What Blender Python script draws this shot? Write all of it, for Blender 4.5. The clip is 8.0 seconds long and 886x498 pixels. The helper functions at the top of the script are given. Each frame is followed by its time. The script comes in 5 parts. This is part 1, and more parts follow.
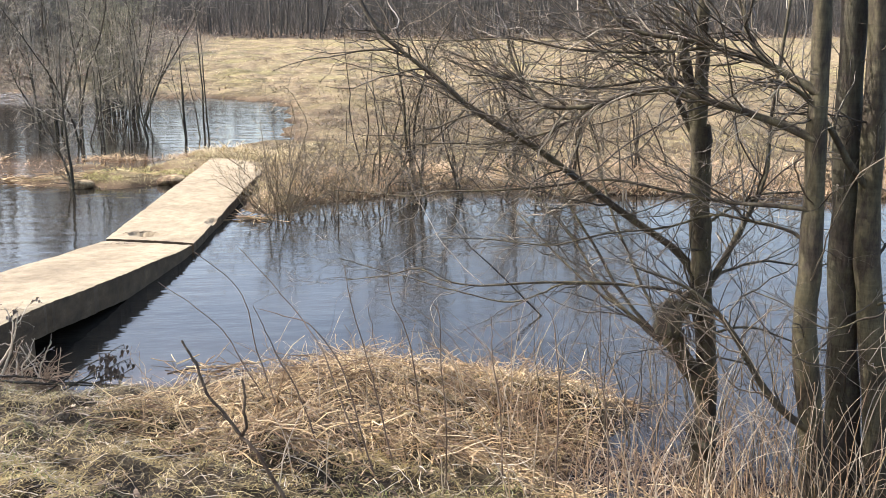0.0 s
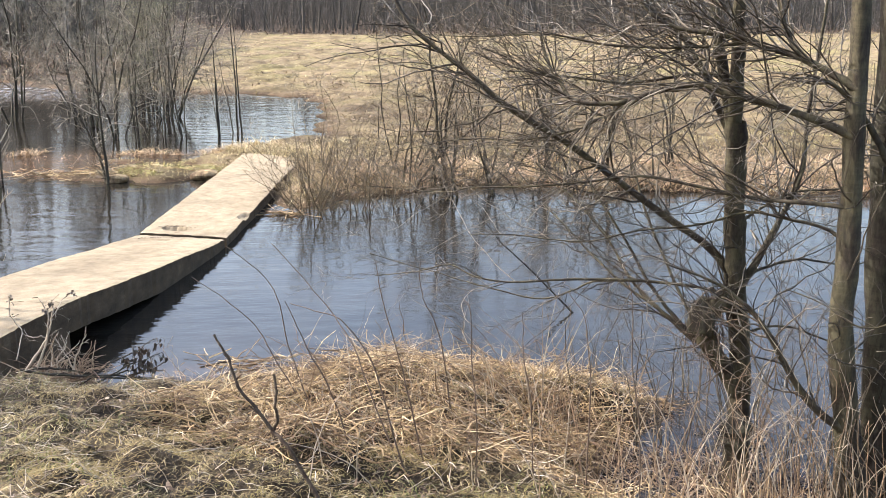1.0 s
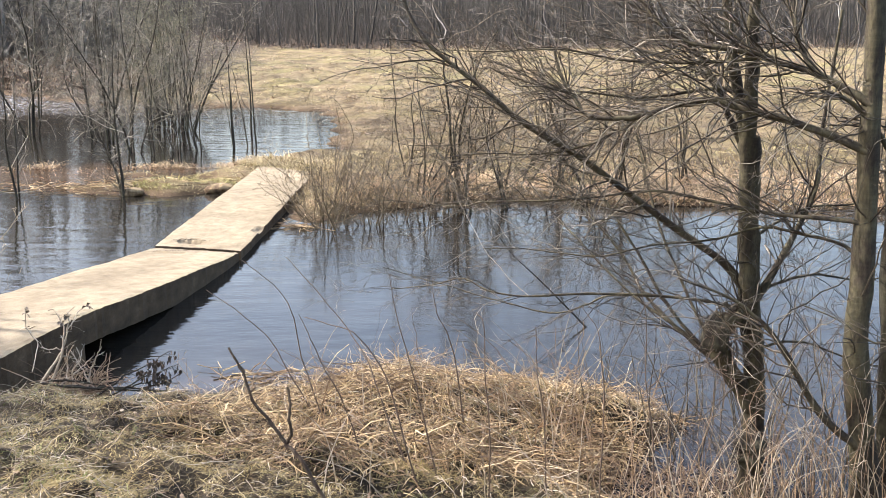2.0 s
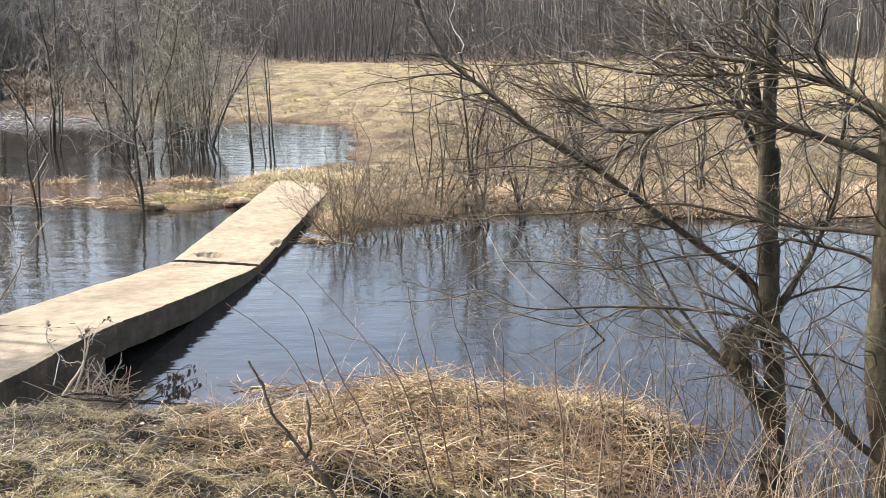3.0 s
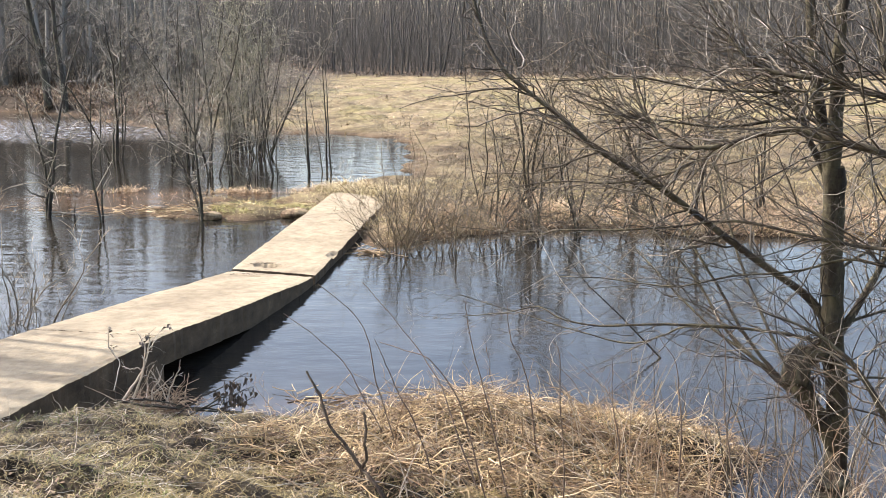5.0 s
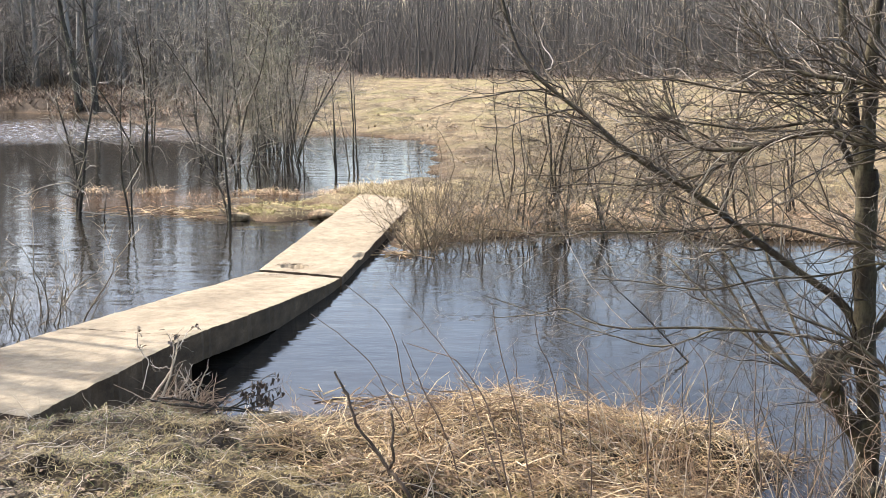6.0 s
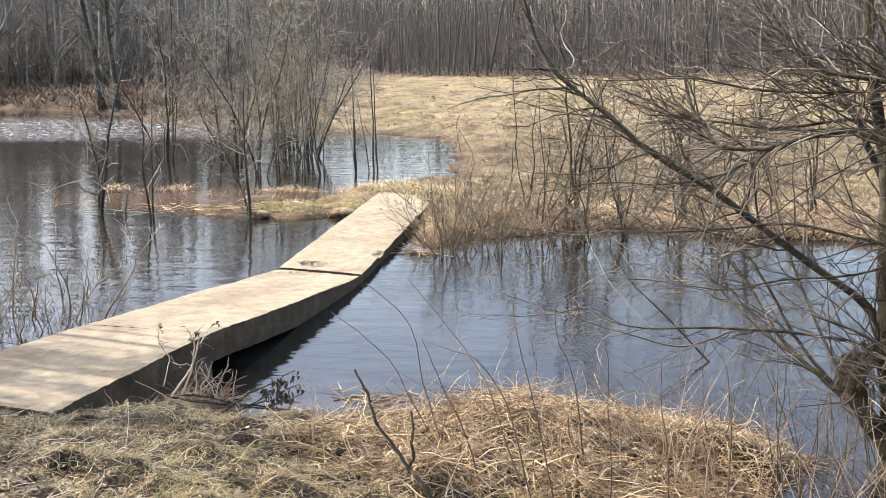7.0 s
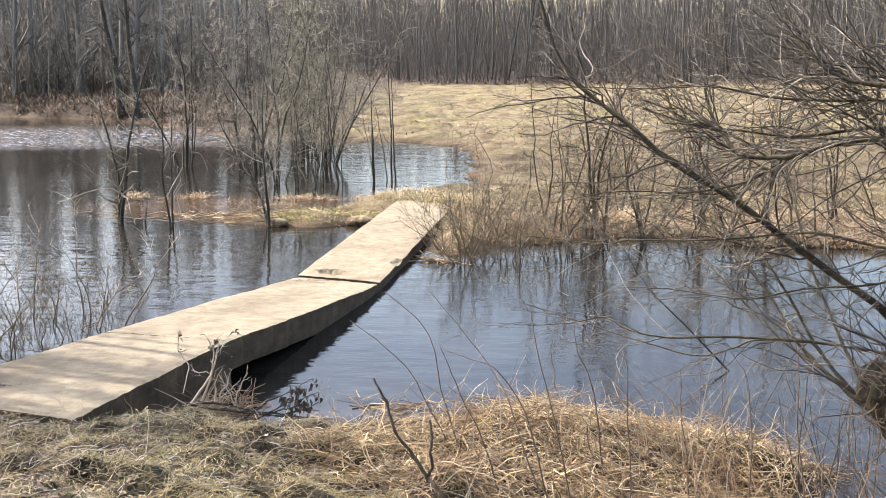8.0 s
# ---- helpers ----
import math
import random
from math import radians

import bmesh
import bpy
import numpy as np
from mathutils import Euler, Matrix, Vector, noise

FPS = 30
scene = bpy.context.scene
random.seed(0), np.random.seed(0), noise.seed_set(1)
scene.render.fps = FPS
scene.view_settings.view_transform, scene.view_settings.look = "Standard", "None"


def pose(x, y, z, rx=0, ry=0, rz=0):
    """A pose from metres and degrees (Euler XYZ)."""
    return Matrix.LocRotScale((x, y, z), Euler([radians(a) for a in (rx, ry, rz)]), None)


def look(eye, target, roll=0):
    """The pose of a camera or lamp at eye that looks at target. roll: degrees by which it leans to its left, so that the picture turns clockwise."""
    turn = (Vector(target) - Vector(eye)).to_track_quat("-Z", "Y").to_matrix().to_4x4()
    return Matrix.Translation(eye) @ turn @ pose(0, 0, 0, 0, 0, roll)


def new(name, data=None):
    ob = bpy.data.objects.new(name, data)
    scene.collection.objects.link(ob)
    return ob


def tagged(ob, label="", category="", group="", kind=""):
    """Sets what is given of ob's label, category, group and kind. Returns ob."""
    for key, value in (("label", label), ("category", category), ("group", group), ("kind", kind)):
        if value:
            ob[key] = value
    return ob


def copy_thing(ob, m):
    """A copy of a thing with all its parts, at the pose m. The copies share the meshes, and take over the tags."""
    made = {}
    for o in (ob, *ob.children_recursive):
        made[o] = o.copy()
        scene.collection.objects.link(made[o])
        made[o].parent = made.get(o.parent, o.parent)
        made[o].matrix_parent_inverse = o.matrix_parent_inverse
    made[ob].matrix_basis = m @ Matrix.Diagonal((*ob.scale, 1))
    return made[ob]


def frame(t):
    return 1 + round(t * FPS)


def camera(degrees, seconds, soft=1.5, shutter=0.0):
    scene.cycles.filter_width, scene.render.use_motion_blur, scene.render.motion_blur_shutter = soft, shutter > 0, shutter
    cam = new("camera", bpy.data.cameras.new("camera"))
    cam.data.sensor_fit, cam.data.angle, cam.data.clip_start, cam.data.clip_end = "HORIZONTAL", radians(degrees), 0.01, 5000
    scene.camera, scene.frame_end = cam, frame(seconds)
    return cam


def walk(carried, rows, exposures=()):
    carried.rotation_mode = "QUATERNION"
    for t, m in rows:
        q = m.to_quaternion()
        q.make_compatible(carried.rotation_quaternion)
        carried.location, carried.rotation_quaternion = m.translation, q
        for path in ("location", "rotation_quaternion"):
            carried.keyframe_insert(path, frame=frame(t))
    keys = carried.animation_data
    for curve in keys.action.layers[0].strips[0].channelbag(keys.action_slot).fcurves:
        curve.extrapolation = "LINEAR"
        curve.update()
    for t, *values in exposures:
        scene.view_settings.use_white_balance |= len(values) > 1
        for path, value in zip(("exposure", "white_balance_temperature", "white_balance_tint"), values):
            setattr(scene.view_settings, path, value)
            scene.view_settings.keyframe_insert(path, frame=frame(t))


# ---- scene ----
# ---- camera ----
cam = camera(48.2, 8.0, soft=0.6)
ROWS = [
    (0.0, 0.020, 0.005, 2.895, -14.16, 0.30, -4.93),
    (0.5, 0.019, 0.010, 2.897, -14.47, 0.10, -3.82),
    (1.0, 0.018, 0.018, 2.893, -14.41, 0.18, -3.09),
    (1.5, 0.016, 0.013, 2.895, -14.13, 0.31, -2.74),
    (3.0, 0.009, -0.005, 2.903, -12.88, -0.21, -1.27),
    (3.5, 0.005, 0.004, 2.899, -12.97, -0.08, -0.78),
    (4.0, -0.000, 0.000, 2.900, -12.79, -0.00, 0.00),
    (4.5, -0.011, -0.005, 2.905, -12.36, 0.05, 0.92),
    (6.0, -0.030, -0.003, 2.899, -11.96, 0.08, 3.36),
    (6.5, -0.037, 0.005, 2.898, -12.12, 0.07, 3.89),
    (7.0, -0.037, -0.000, 2.901, -12.07, 0.08, 4.48),
    (7.5, -0.040, -0.006, 2.902, -11.84, -0.01, 4.99),
    (8.0, -0.043, -0.001, 2.906, -11.62, -0.08, 5.52),
]
walk(cam, [(t, pose(x, y, z, 90 + pitch, 0, yaw) @ pose(0, 0, 0, 0, 0, roll)) for t, x, y, z, pitch, roll, yaw in ROWS],
     exposures=[(0.0, 1.08, 6450, 15), (8.0, 1.08, 6450, 15)])

# ---- light ----
SUN_AZ, SUN_EL = -72.0, 41.0      # degrees clockwise from straight ahead, and up
world = bpy.data.worlds.new("sky")
scene.world = world
world.use_nodes = True
wn = world.node_tree.nodes
sky = wn.new("ShaderNodeTexSky")
sky.sky_type = "NISHITA"
sky.sun_disc = False
sky.sun_elevation = radians(SUN_EL)
sky.sun_rotation = radians(SUN_AZ)
world.node_tree.links.new(sky.outputs[0], wn["Background"].inputs[0])
wn["Background"].inputs[1].default_value = 0.245
sky.dust_density = 3.2
sky.air_density = 1.2
sky.ozone_density = 0.9
sun_data = bpy.data.lights.new("sun", "SUN")
sun_data.energy, sun_data.angle, sun_data.color = 5.0, radians(0.53), (1.0, 0.96, 0.90)
sun = new("sun", sun_data)
to_sun = Vector((math.sin(radians(SUN_AZ)) * math.cos(radians(SUN_EL)), math.cos(radians(SUN_AZ)) * math.cos(radians(SUN_EL)), math.sin(radians(SUN_EL))))
sun.matrix_world = look(to_sun * 60, (0, 0, 0))


# ---- materials ----
def material(name, rough=0.8):
    m = bpy.data.materials.new(name)
    m.use_nodes = True
    b = m.node_tree.nodes["Principled BSDF"]
    b.inputs["Roughness"].default_value = rough
    b.inputs["Specular IOR Level"].default_value = 0.3
    return m, m.node_tree.nodes, m.node_tree.links, b


def coords(n, l, scale=(1, 1, 1)):
    c, mp = n.new("ShaderNodeTexCoord"), n.new("ShaderNodeMapping")
    mp.inputs["Scale"].default_value = scale
    l.new(c.outputs["Object"], mp.inputs["Vector"])
    return mp.outputs["Vector"]


def noise_node(n, l, vec, scale, detail=4.0, rough=0.55):
    k = n.new("ShaderNodeTexNoise")
    k.inputs["Scale"].default_value, k.inputs["Detail"].default_value, k.inputs["Roughness"].default_value = scale, detail, rough
    l.new(vec, k.inputs["Vector"])
    return k.outputs["Fac"]


def ramp(n, l, fac, stops):
    r = n.new("ShaderNodeValToRGB")
    e = r.color_ramp.elements
    while len(e) < len(stops):
        e.new(0.5)
    for k, (at, c) in zip(e, stops):
        k.position, k.color = at, (*c, 1)
    l.new(fac, r.inputs["Fac"])
    return r.outputs["Color"]


def mix(n, l, fac, a, b, blend="MIX"):
    k = n.new("ShaderNodeMix")
    k.data_type, k.blend_type = "RGBA", blend
    for socket, v in ((k.inputs[0], fac), (k.inputs[6], a), (k.inputs[7], b)):
        if isinstance(v, (int, float)):
            socket.default_value = v
        elif isinstance(v, tuple):
            socket.default_value = (*v, 1)
        else:
            l.new(v, socket)
    return k.outputs[2]


def bump(n, l, b, height, strength, distance):
    k = n.new("ShaderNodeBump")
    k.inputs["Strength"].default_value, k.inputs["Distance"].default_value = strength, distance
    l.new(height, k.inputs["Height"])
    l.new(k.outputs["Normal"], b.inputs["Normal"])


def island_random(n):
    return n.new("ShaderNodeNewGeometry").outputs["Random Per Island"]


def mat_strands(name, stops, rough=0.75, patch=None, through_light=0.0, patch2=None):
    """Blades, stalks and twigs: one colour from the ramp for each strand, with large soft patches."""
    m, n, l, b = material(name, rough)
    c = ramp(n, l, island_random(n), stops)
    v = coords(n, l)
    if patch:
        f = noise_node(n, l, v, patch[0], 3)
        c = mix(n, l, ramp(n, l, f, [(0.42, (0, 0, 0)), (0.62, (1, 1, 1))]), c, mix(n, l, 0.8, c, patch[1]))
    if patch2:
        f = noise_node(n, l, v, patch2[0], 4, 0.65)
        c = mix(n, l, ramp(n, l, f, [(0.5, (0, 0, 0)), (0.62, (1, 1, 1))]), c, mix(n, l, 0.75, c, patch2[1]))
    c = mix(n, l, 0.35, c, ramp(n, l, noise_node(n, l, v, 40, 2), [(0.3, (0.35, 0.33, 0.3)), (0.7, (1, 1, 1))]), "MULTIPLY")
    l.new(c, b.inputs["Base Color"])
    if through_light:
        t, ad = n.new("ShaderNodeBsdfTranslucent"), n.new("ShaderNodeMixShader")
        l.new(c, t.inputs["Color"])
        ad.inputs[0].default_value = through_light
        l.new(b.outputs[0], ad.inputs[1])
        l.new(t.outputs[0], ad.inputs[2])
        l.new(ad.outputs[0], n["Material Output"].inputs["Surface"])
    return m


def mat_bark(name, dark, light, lichen, scale=1.0):
    m, n, l, b = material(name, 0.85)
    v = coords(n, l, (1, 1, 0.25))
    big, fine = noise_node(n, l, v, 9 * scale, 5), noise_node(n, l, v, 70 * scale, 4, 0.7)
    c = mix(n, l, fine, dark, light)
    g = noise_node(n, l, coords(n, l, (1, 1, 0.55)), 6 * scale, 7, 0.72)
    c = mix(n, l, ramp(n, l, g, [(0.44, (0, 0, 0)), (0.56, (0.85, 0.85, 0.85))]), c, lichen)
    c = mix(n, l, 0.7, c, ramp(n, l, big, [(0.35, (0.35, 0.33, 0.3)), (0.6, (1, 1, 1))]), "MULTIPLY")
    ridge = noise_node(n, l, coords(n, l, (1, 1, 0.3)), 55 * scale, 5, 0.7)
    c = mix(n, l, 0.5, c, ramp(n, l, ridge, [(0.38, (0.35, 0.33, 0.3)), (0.52, (1, 1, 1))]), "MULTIPLY")
    band = noise_node(n, l, coords(n, l, (0.5, 0.5, 5)), 9 * scale, 3, 0.6)
    c = mix(n, l, 0.35, c, ramp(n, l, band, [(0.4, (0.45, 0.43, 0.4)), (0.55, (1, 1, 1))]), "MULTIPLY")
    l.new(c, b.inputs["Base Color"])
    bump(n, l, b, mix(n, l, 0.4, ridge, g), 0.7, 0.015)
    return m


def mat_concrete():
    m, n, l, b = material("weathered_concrete", 0.88)
    v = coords(n, l)
    big, mid, fine = noise_node(n, l, v, 1.1, 6, 0.6), noise_node(n, l, v, 7, 6, 0.65), noise_node(n, l, v, 120, 3, 0.6)
    c = ramp(n, l, big, [(0.3, (0.195, 0.154, 0.097)), (0.5, (0.29, 0.24, 0.157)), (0.75, (0.35, 0.296, 0.197))])
    c = mix(n, l, 0.55, c, ramp(n, l, mid, [(0.32, (0.4, 0.36, 0.31)), (0.6, (1, 1, 1))]), "MULTIPLY")
    c = mix(n, l, 0.5, c, ramp(n, l, fine, [(0.3, (0.55, 0.52, 0.48)), (0.65, (1, 1, 1))]), "MULTIPLY")
    l.new(c, b.inputs["Base Color"])
    bump(n, l, b, mix(n, l, 0.5, mid, fine), 0.45, 0.012)
    return m


# stained concrete for the slab flanks, with their shade put into a darker brown
def mat_shaded_side():
    m, n, l, b = material("stained_side_shade_concrete", 0.8)
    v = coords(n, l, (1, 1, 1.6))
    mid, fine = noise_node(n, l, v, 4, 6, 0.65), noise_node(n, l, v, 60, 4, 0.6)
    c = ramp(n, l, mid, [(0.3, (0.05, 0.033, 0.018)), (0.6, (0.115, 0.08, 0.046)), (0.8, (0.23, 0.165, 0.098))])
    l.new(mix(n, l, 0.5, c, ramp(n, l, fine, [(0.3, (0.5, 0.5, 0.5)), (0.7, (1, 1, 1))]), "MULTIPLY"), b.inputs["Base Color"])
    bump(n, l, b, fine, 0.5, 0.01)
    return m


def mat_ground():
    m, n, l, b = material("soil_and_thatch", 0.95)
    v = coords(n, l)
    big, mid, fine = noise_node(n, l, v, 0.35, 6, 0.6), noise_node(n, l, v, 3.5, 6, 0.65), noise_node(n, l, v, 45, 4, 0.7)
    straw = ramp(n, l, mid, [(0.3, (0.13, 0.09, 0.05)), (0.52, (0.29, 0.22, 0.12)), (0.7, (0.42, 0.34, 0.19))])
    green = ramp(n, l, mid, [(0.3, (0.15, 0.125, 0.045)), (0.7, (0.36, 0.31, 0.13))])
    c = mix(n, l, ramp(n, l, big, [(0.46, (0, 0, 0)), (0.6, (0.8, 0.8, 0.8))]), straw, green)
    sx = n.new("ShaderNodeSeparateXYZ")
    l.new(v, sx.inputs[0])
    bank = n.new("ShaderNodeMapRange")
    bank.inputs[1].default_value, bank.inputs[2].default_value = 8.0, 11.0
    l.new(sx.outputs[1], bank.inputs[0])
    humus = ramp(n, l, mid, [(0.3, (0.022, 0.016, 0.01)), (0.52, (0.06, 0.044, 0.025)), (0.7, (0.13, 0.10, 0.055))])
    marsh = n.new("ShaderNodeMapRange")
    marsh.inputs[1].default_value, marsh.inputs[2].default_value, marsh.inputs[3].default_value, marsh.inputs[4].default_value = 26.0, 36.0, 0.65, 0.0
    l.new(sx.outputs[1], marsh.inputs[0])
    c = mix(n, l, marsh.outputs[0], c, ramp(n, l, mid, [(0.3, (0.07, 0.048, 0.026)), (0.55, (0.17, 0.125, 0.066)), (0.72, (0.27, 0.21, 0.11))]))
    wooded = n.new("ShaderNodeMapRange")
    wooded.inputs[1].default_value, wooded.inputs[2].default_value, wooded.inputs[3].default_value, wooded.inputs[4].default_value = -10.5, -7.5, 1.0, 0.0
    l.new(sx.outputs[0], wooded.inputs[0])
    edge = n.new("ShaderNodeMapRange")
    edge.inputs[1].default_value, edge.inputs[2].default_value = 66.0, 69.0
    l.new(sx.outputs[1], edge.inputs[0])
    either = n.new("ShaderNodeMath")
    either.operation = "MAXIMUM"
    l.new(wooded.outputs[0], either.inputs[0])
    l.new(edge.outputs[0], either.inputs[1])
    c = mix(n, l, either.outputs[0], c, ramp(n, l, mid, [(0.3, (0.04, 0.028, 0.018)), (0.7, (0.14, 0.10, 0.062))]))
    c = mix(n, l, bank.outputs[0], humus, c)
    wet = n.new("ShaderNodeMapRange")
    wet.inputs[1].default_value, wet.inputs[2].default_value, wet.inputs[3].default_value, wet.inputs[4].default_value = 0.02, 0.12, 1, 0
    l.new(sx.outputs[2], wet.inputs[0])
    c = mix(n, l, wet.outputs[0], c, (0.13, 0.085, 0.045))
    clump = noise_node(n, l, coords(n, l, (1, 0.7, 1)), 1.1, 5, 0.65)
    c = mix(n, l, 0.75, c, ramp(n, l, clump, [(0.4, (0.38, 0.35, 0.27)), (0.54, (1, 1, 1))]), "MULTIPLY")
    c = mix(n, l, 0.7, c, ramp(n, l, fine, [(0.3, (0.3, 0.28, 0.25)), (0.65, (1, 1, 1))]), "MULTIPLY")
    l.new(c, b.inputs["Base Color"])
    bump(n, l, b, fine, 0.8, 0.04)
    return m


def mat_water():
    m, n, l, b = material("river_water", 0.04)
    b.inputs["IOR"].default_value = 1.333
    b.inputs["Specular IOR Level"].default_value = 0.5
    v = coords(n, l, (1, 1, 1))
    flow = coords(n, l, (0.55, 1.5, 1))
    silt = noise_node(n, l, v, 0.5, 4)
    isle = n.new("ShaderNodeVectorMath")
    isle.operation = "DISTANCE"
    stretch = coords(n, l, (0.45, 1, 1))
    l.new(stretch, isle.inputs[0])
    isle.inputs[1].default_value = (-2.2, 17.5, 0)
    ragged = n.new("ShaderNodeMath")
    ragged.operation = "MULTIPLY_ADD"
    l.new(noise_node(n, l, v, 1.4, 4), ragged.inputs[0])
    ragged.inputs[1].default_value = 1.6
    l.new(isle.outputs["Value"], ragged.inputs[2])
    mr = n.new("ShaderNodeMapRange")
    mr.inputs[1].default_value, mr.inputs[2].default_value, mr.inputs[3].default_value, mr.inputs[4].default_value = 1.8, 2.6, 0.42, 0.0
    l.new(ragged.outputs[0], mr.inputs[0])
    base = ramp(n, l, silt, [(0.35, (0.011, 0.010, 0.008)), (0.7, (0.024, 0.021, 0.016))])
    edge = n.new("ShaderNodeVectorMath")
    edge.operation = "DISTANCE"
    l.new(coords(n, l, (0.45, 1, 1)), edge.inputs[0])
    edge.inputs[1].default_value = (-0.45, 7.3, 0)
    shoal = n.new("ShaderNodeMapRange")
    shoal.inputs[1].default_value, shoal.inputs[2].default_value, shoal.inputs[3].default_value, shoal.inputs[4].default_value = 0.15, 0.5, 0.45, 0.0
    l.new(edge.outputs["Value"], shoal.inputs[0])
    base = mix(n, l, mix(n, l, 1.0, shoal.outputs[0], ramp(n, l, noise_node(n, l, v, 6, 5, 0.65), [(0.4, (0.1, 0.1, 0.1)), (0.6, (1, 1, 1))]), "MULTIPLY"), base, (0.17, 0.115, 0.085))
    foot = n.new("ShaderNodeVectorMath")
    foot.operation = "DISTANCE"
    l.new(v, foot.inputs[0])
    foot.inputs[1].default_value = (1.95, 5.1, 0)
    bed = n.new("ShaderNodeMapRange")
    bed.inputs[1].default_value, bed.inputs[2].default_value, bed.inputs[3].default_value, bed.inputs[4].default_value = 0.3, 2.4, 0.25, 0.0
    l.new(foot.outputs["Value"], bed.inputs[0])
    base = mix(n, l, mix(n, l, 1.0, bed.outputs[0], ramp(n, l, noise_node(n, l, v, 7, 5, 0.65), [(0.38, (0.2, 0.2, 0.2)), (0.6, (1, 1, 1))]), "MULTIPLY"), base, (0.075, 0.048, 0.031))
    small, wide = noise_node(n, l, flow, 15, 3, 0.55), noise_node(n, l, flow, 2.6, 3, 0.5)
    calm = ramp(n, l, noise_node(n, l, coords(n, l, (0.25, 0.6, 1)), 0.9, 2), [(0.35, (0.25, 0.25, 0.25)), (0.65, (1, 1, 1))])
    h = mix(n, l, 0.16, wide, mix(n, l, 1.0, small, calm, "MULTIPLY"))
    far_off = n.new("ShaderNodeVectorMath")
    far_off.operation = "DISTANCE"
    l.new(coords(n, l, (0.5, 1, 1)), far_off.inputs[0])
    far_off.inputs[1].default_value = (-8.2, 31.0, 0)
    swell = n.new("ShaderNodeMapRange")
    swell.inputs[1].default_value, swell.inputs[2].default_value, swell.inputs[3].default_value, swell.inputs[4].default_value = 2.0, 4.5, 1.0, 0.1
    l.new(far_off.outputs["Value"], swell.inputs[0])
    rough_water = n.new("ShaderNodeMapRange")
    rough_water.inputs[1].default_value, rough_water.inputs[2].default_value, rough_water.inputs[3].default_value, rough_water.inputs[4].default_value = 2.4, 5.0, 1.0, 0.0
    l.new(far_off.outputs["Value"], rough_water.inputs[0])
    # white flecks paint the sun glitter of the rough water into the base colour
    flecks = ramp(n, l, noise_node(n, l, coords(n, l, (1.0, 0.6, 1)), 6.0, 5, 0.75), [(0.5, (0, 0, 0)), (0.64, (0.85, 0.85, 0.85))])
    glints = mix(n, l, 1.0, flecks, rough_water.outputs[0], "MULTIPLY")
    l.new(mix(n, l, glints, mix(n, l, mr.outputs[0], base, (0.13, 0.078, 0.045)), (0.75, 0.77, 0.78)), b.inputs["Base Color"])
    k = n.new("ShaderNodeBump")
    k.inputs["Distance"].default_value = 0.12
    # the current runs rougher upstream of the bridge
    sides = n.new("ShaderNodeSeparateXYZ")
    l.new(v, sides.inputs[0])
    upstream = n.new("ShaderNodeMapRange")
    upstream.inputs[1].default_value, upstream.inputs[2].default_value, upstream.inputs[3].default_value, upstream.inputs[4].default_value = -3.9, -2.4, 0.08, 0.0
    l.new(sides.outputs[0], upstream.inputs[0])
    most = n.new("ShaderNodeMath")
    most.operation = "MAXIMUM"
    l.new(swell.outputs[0], most.inputs[0])
    l.new(most.outputs[0], k.inputs["Strength"])
    calm_back = n.new("ShaderNodeMapRange")
    calm_back.inputs[1].default_value, calm_back.inputs[2].default_value, calm_back.inputs[3].default_value, calm_back.inputs[4].default_value = 17.5, 20.0, 1.0, 1.1
    l.new(sides.outputs[1], calm_back.inputs[0])
    l.new(mix(n, l, 1.0, upstream.outputs[0], calm_back.outputs[0], "MULTIPLY"), most.inputs[1])
    l.new(h, k.inputs["Height"])
    l.new(k.outputs["Normal"], b.inputs["Normal"])
    return m


CONCRETE, SHADED_SIDE, GROUND, WATER = mat_concrete(), mat_shaded_side(), mat_ground(), mat_water()
BARK = mat_bark("alder_bark", (0.03, 0.025, 0.018), (0.105, 0.083, 0.057), (0.135, 0.12, 0.068))
BARK_DARK = mat_bark("dark_bark", (0.025, 0.02, 0.016), (0.085, 0.068, 0.05), (0.085, 0.08, 0.05))
TWIG = mat_strands("alder_twig", [(0.0, (0.035, 0.028, 0.02)), (0.55, (0.095, 0.077, 0.052)), (0.82, (0.2, 0.168, 0.12)), (1.0, (0.38, 0.325, 0.25))], 0.4)
WILLOW = mat_strands("willow_twig", [(0.0, (0.04, 0.029, 0.018)), (0.5, (0.11, 0.082, 0.047)), (0.85, (0.24, 0.185, 0.105)), (1.0, (0.45, 0.36, 0.23))], 0.45)
GREY_TWIG = mat_strands("grey_twig", [(0.0, (0.085, 0.07, 0.054)), (0.55, (0.18, 0.157, 0.112)), (0.82, (0.32, 0.283, 0.2)), (1.0, (0.56, 0.50, 0.39))], 0.5)
YELLOW_GREEN = mat_strands("new_grass", [(0.0, (0.22, 0.21, 0.07)), (0.6, (0.40, 0.37, 0.13)), (1.0, (0.56, 0.50, 0.24))], 0.7, None, 0.2)
STRAW = mat_strands("dry_reed_straw", [(0.0, (0.10, 0.062, 0.032)), (0.3, (0.30, 0.20, 0.10)), (0.7, (0.62, 0.455, 0.23)), (1.0, (0.88, 0.73, 0.46))], 0.55, (2.3, (0.17, 0.10, 0.05)), 0.12)
BANK_STRAW = mat_strands("bank_straw", [(0.0, (0.32, 0.215, 0.12)), (0.4, (0.60, 0.46, 0.28)), (1.0, (0.85, 0.73, 0.51))], 0.6, (0.9, (0.52, 0.34, 0.2)), 0.3)
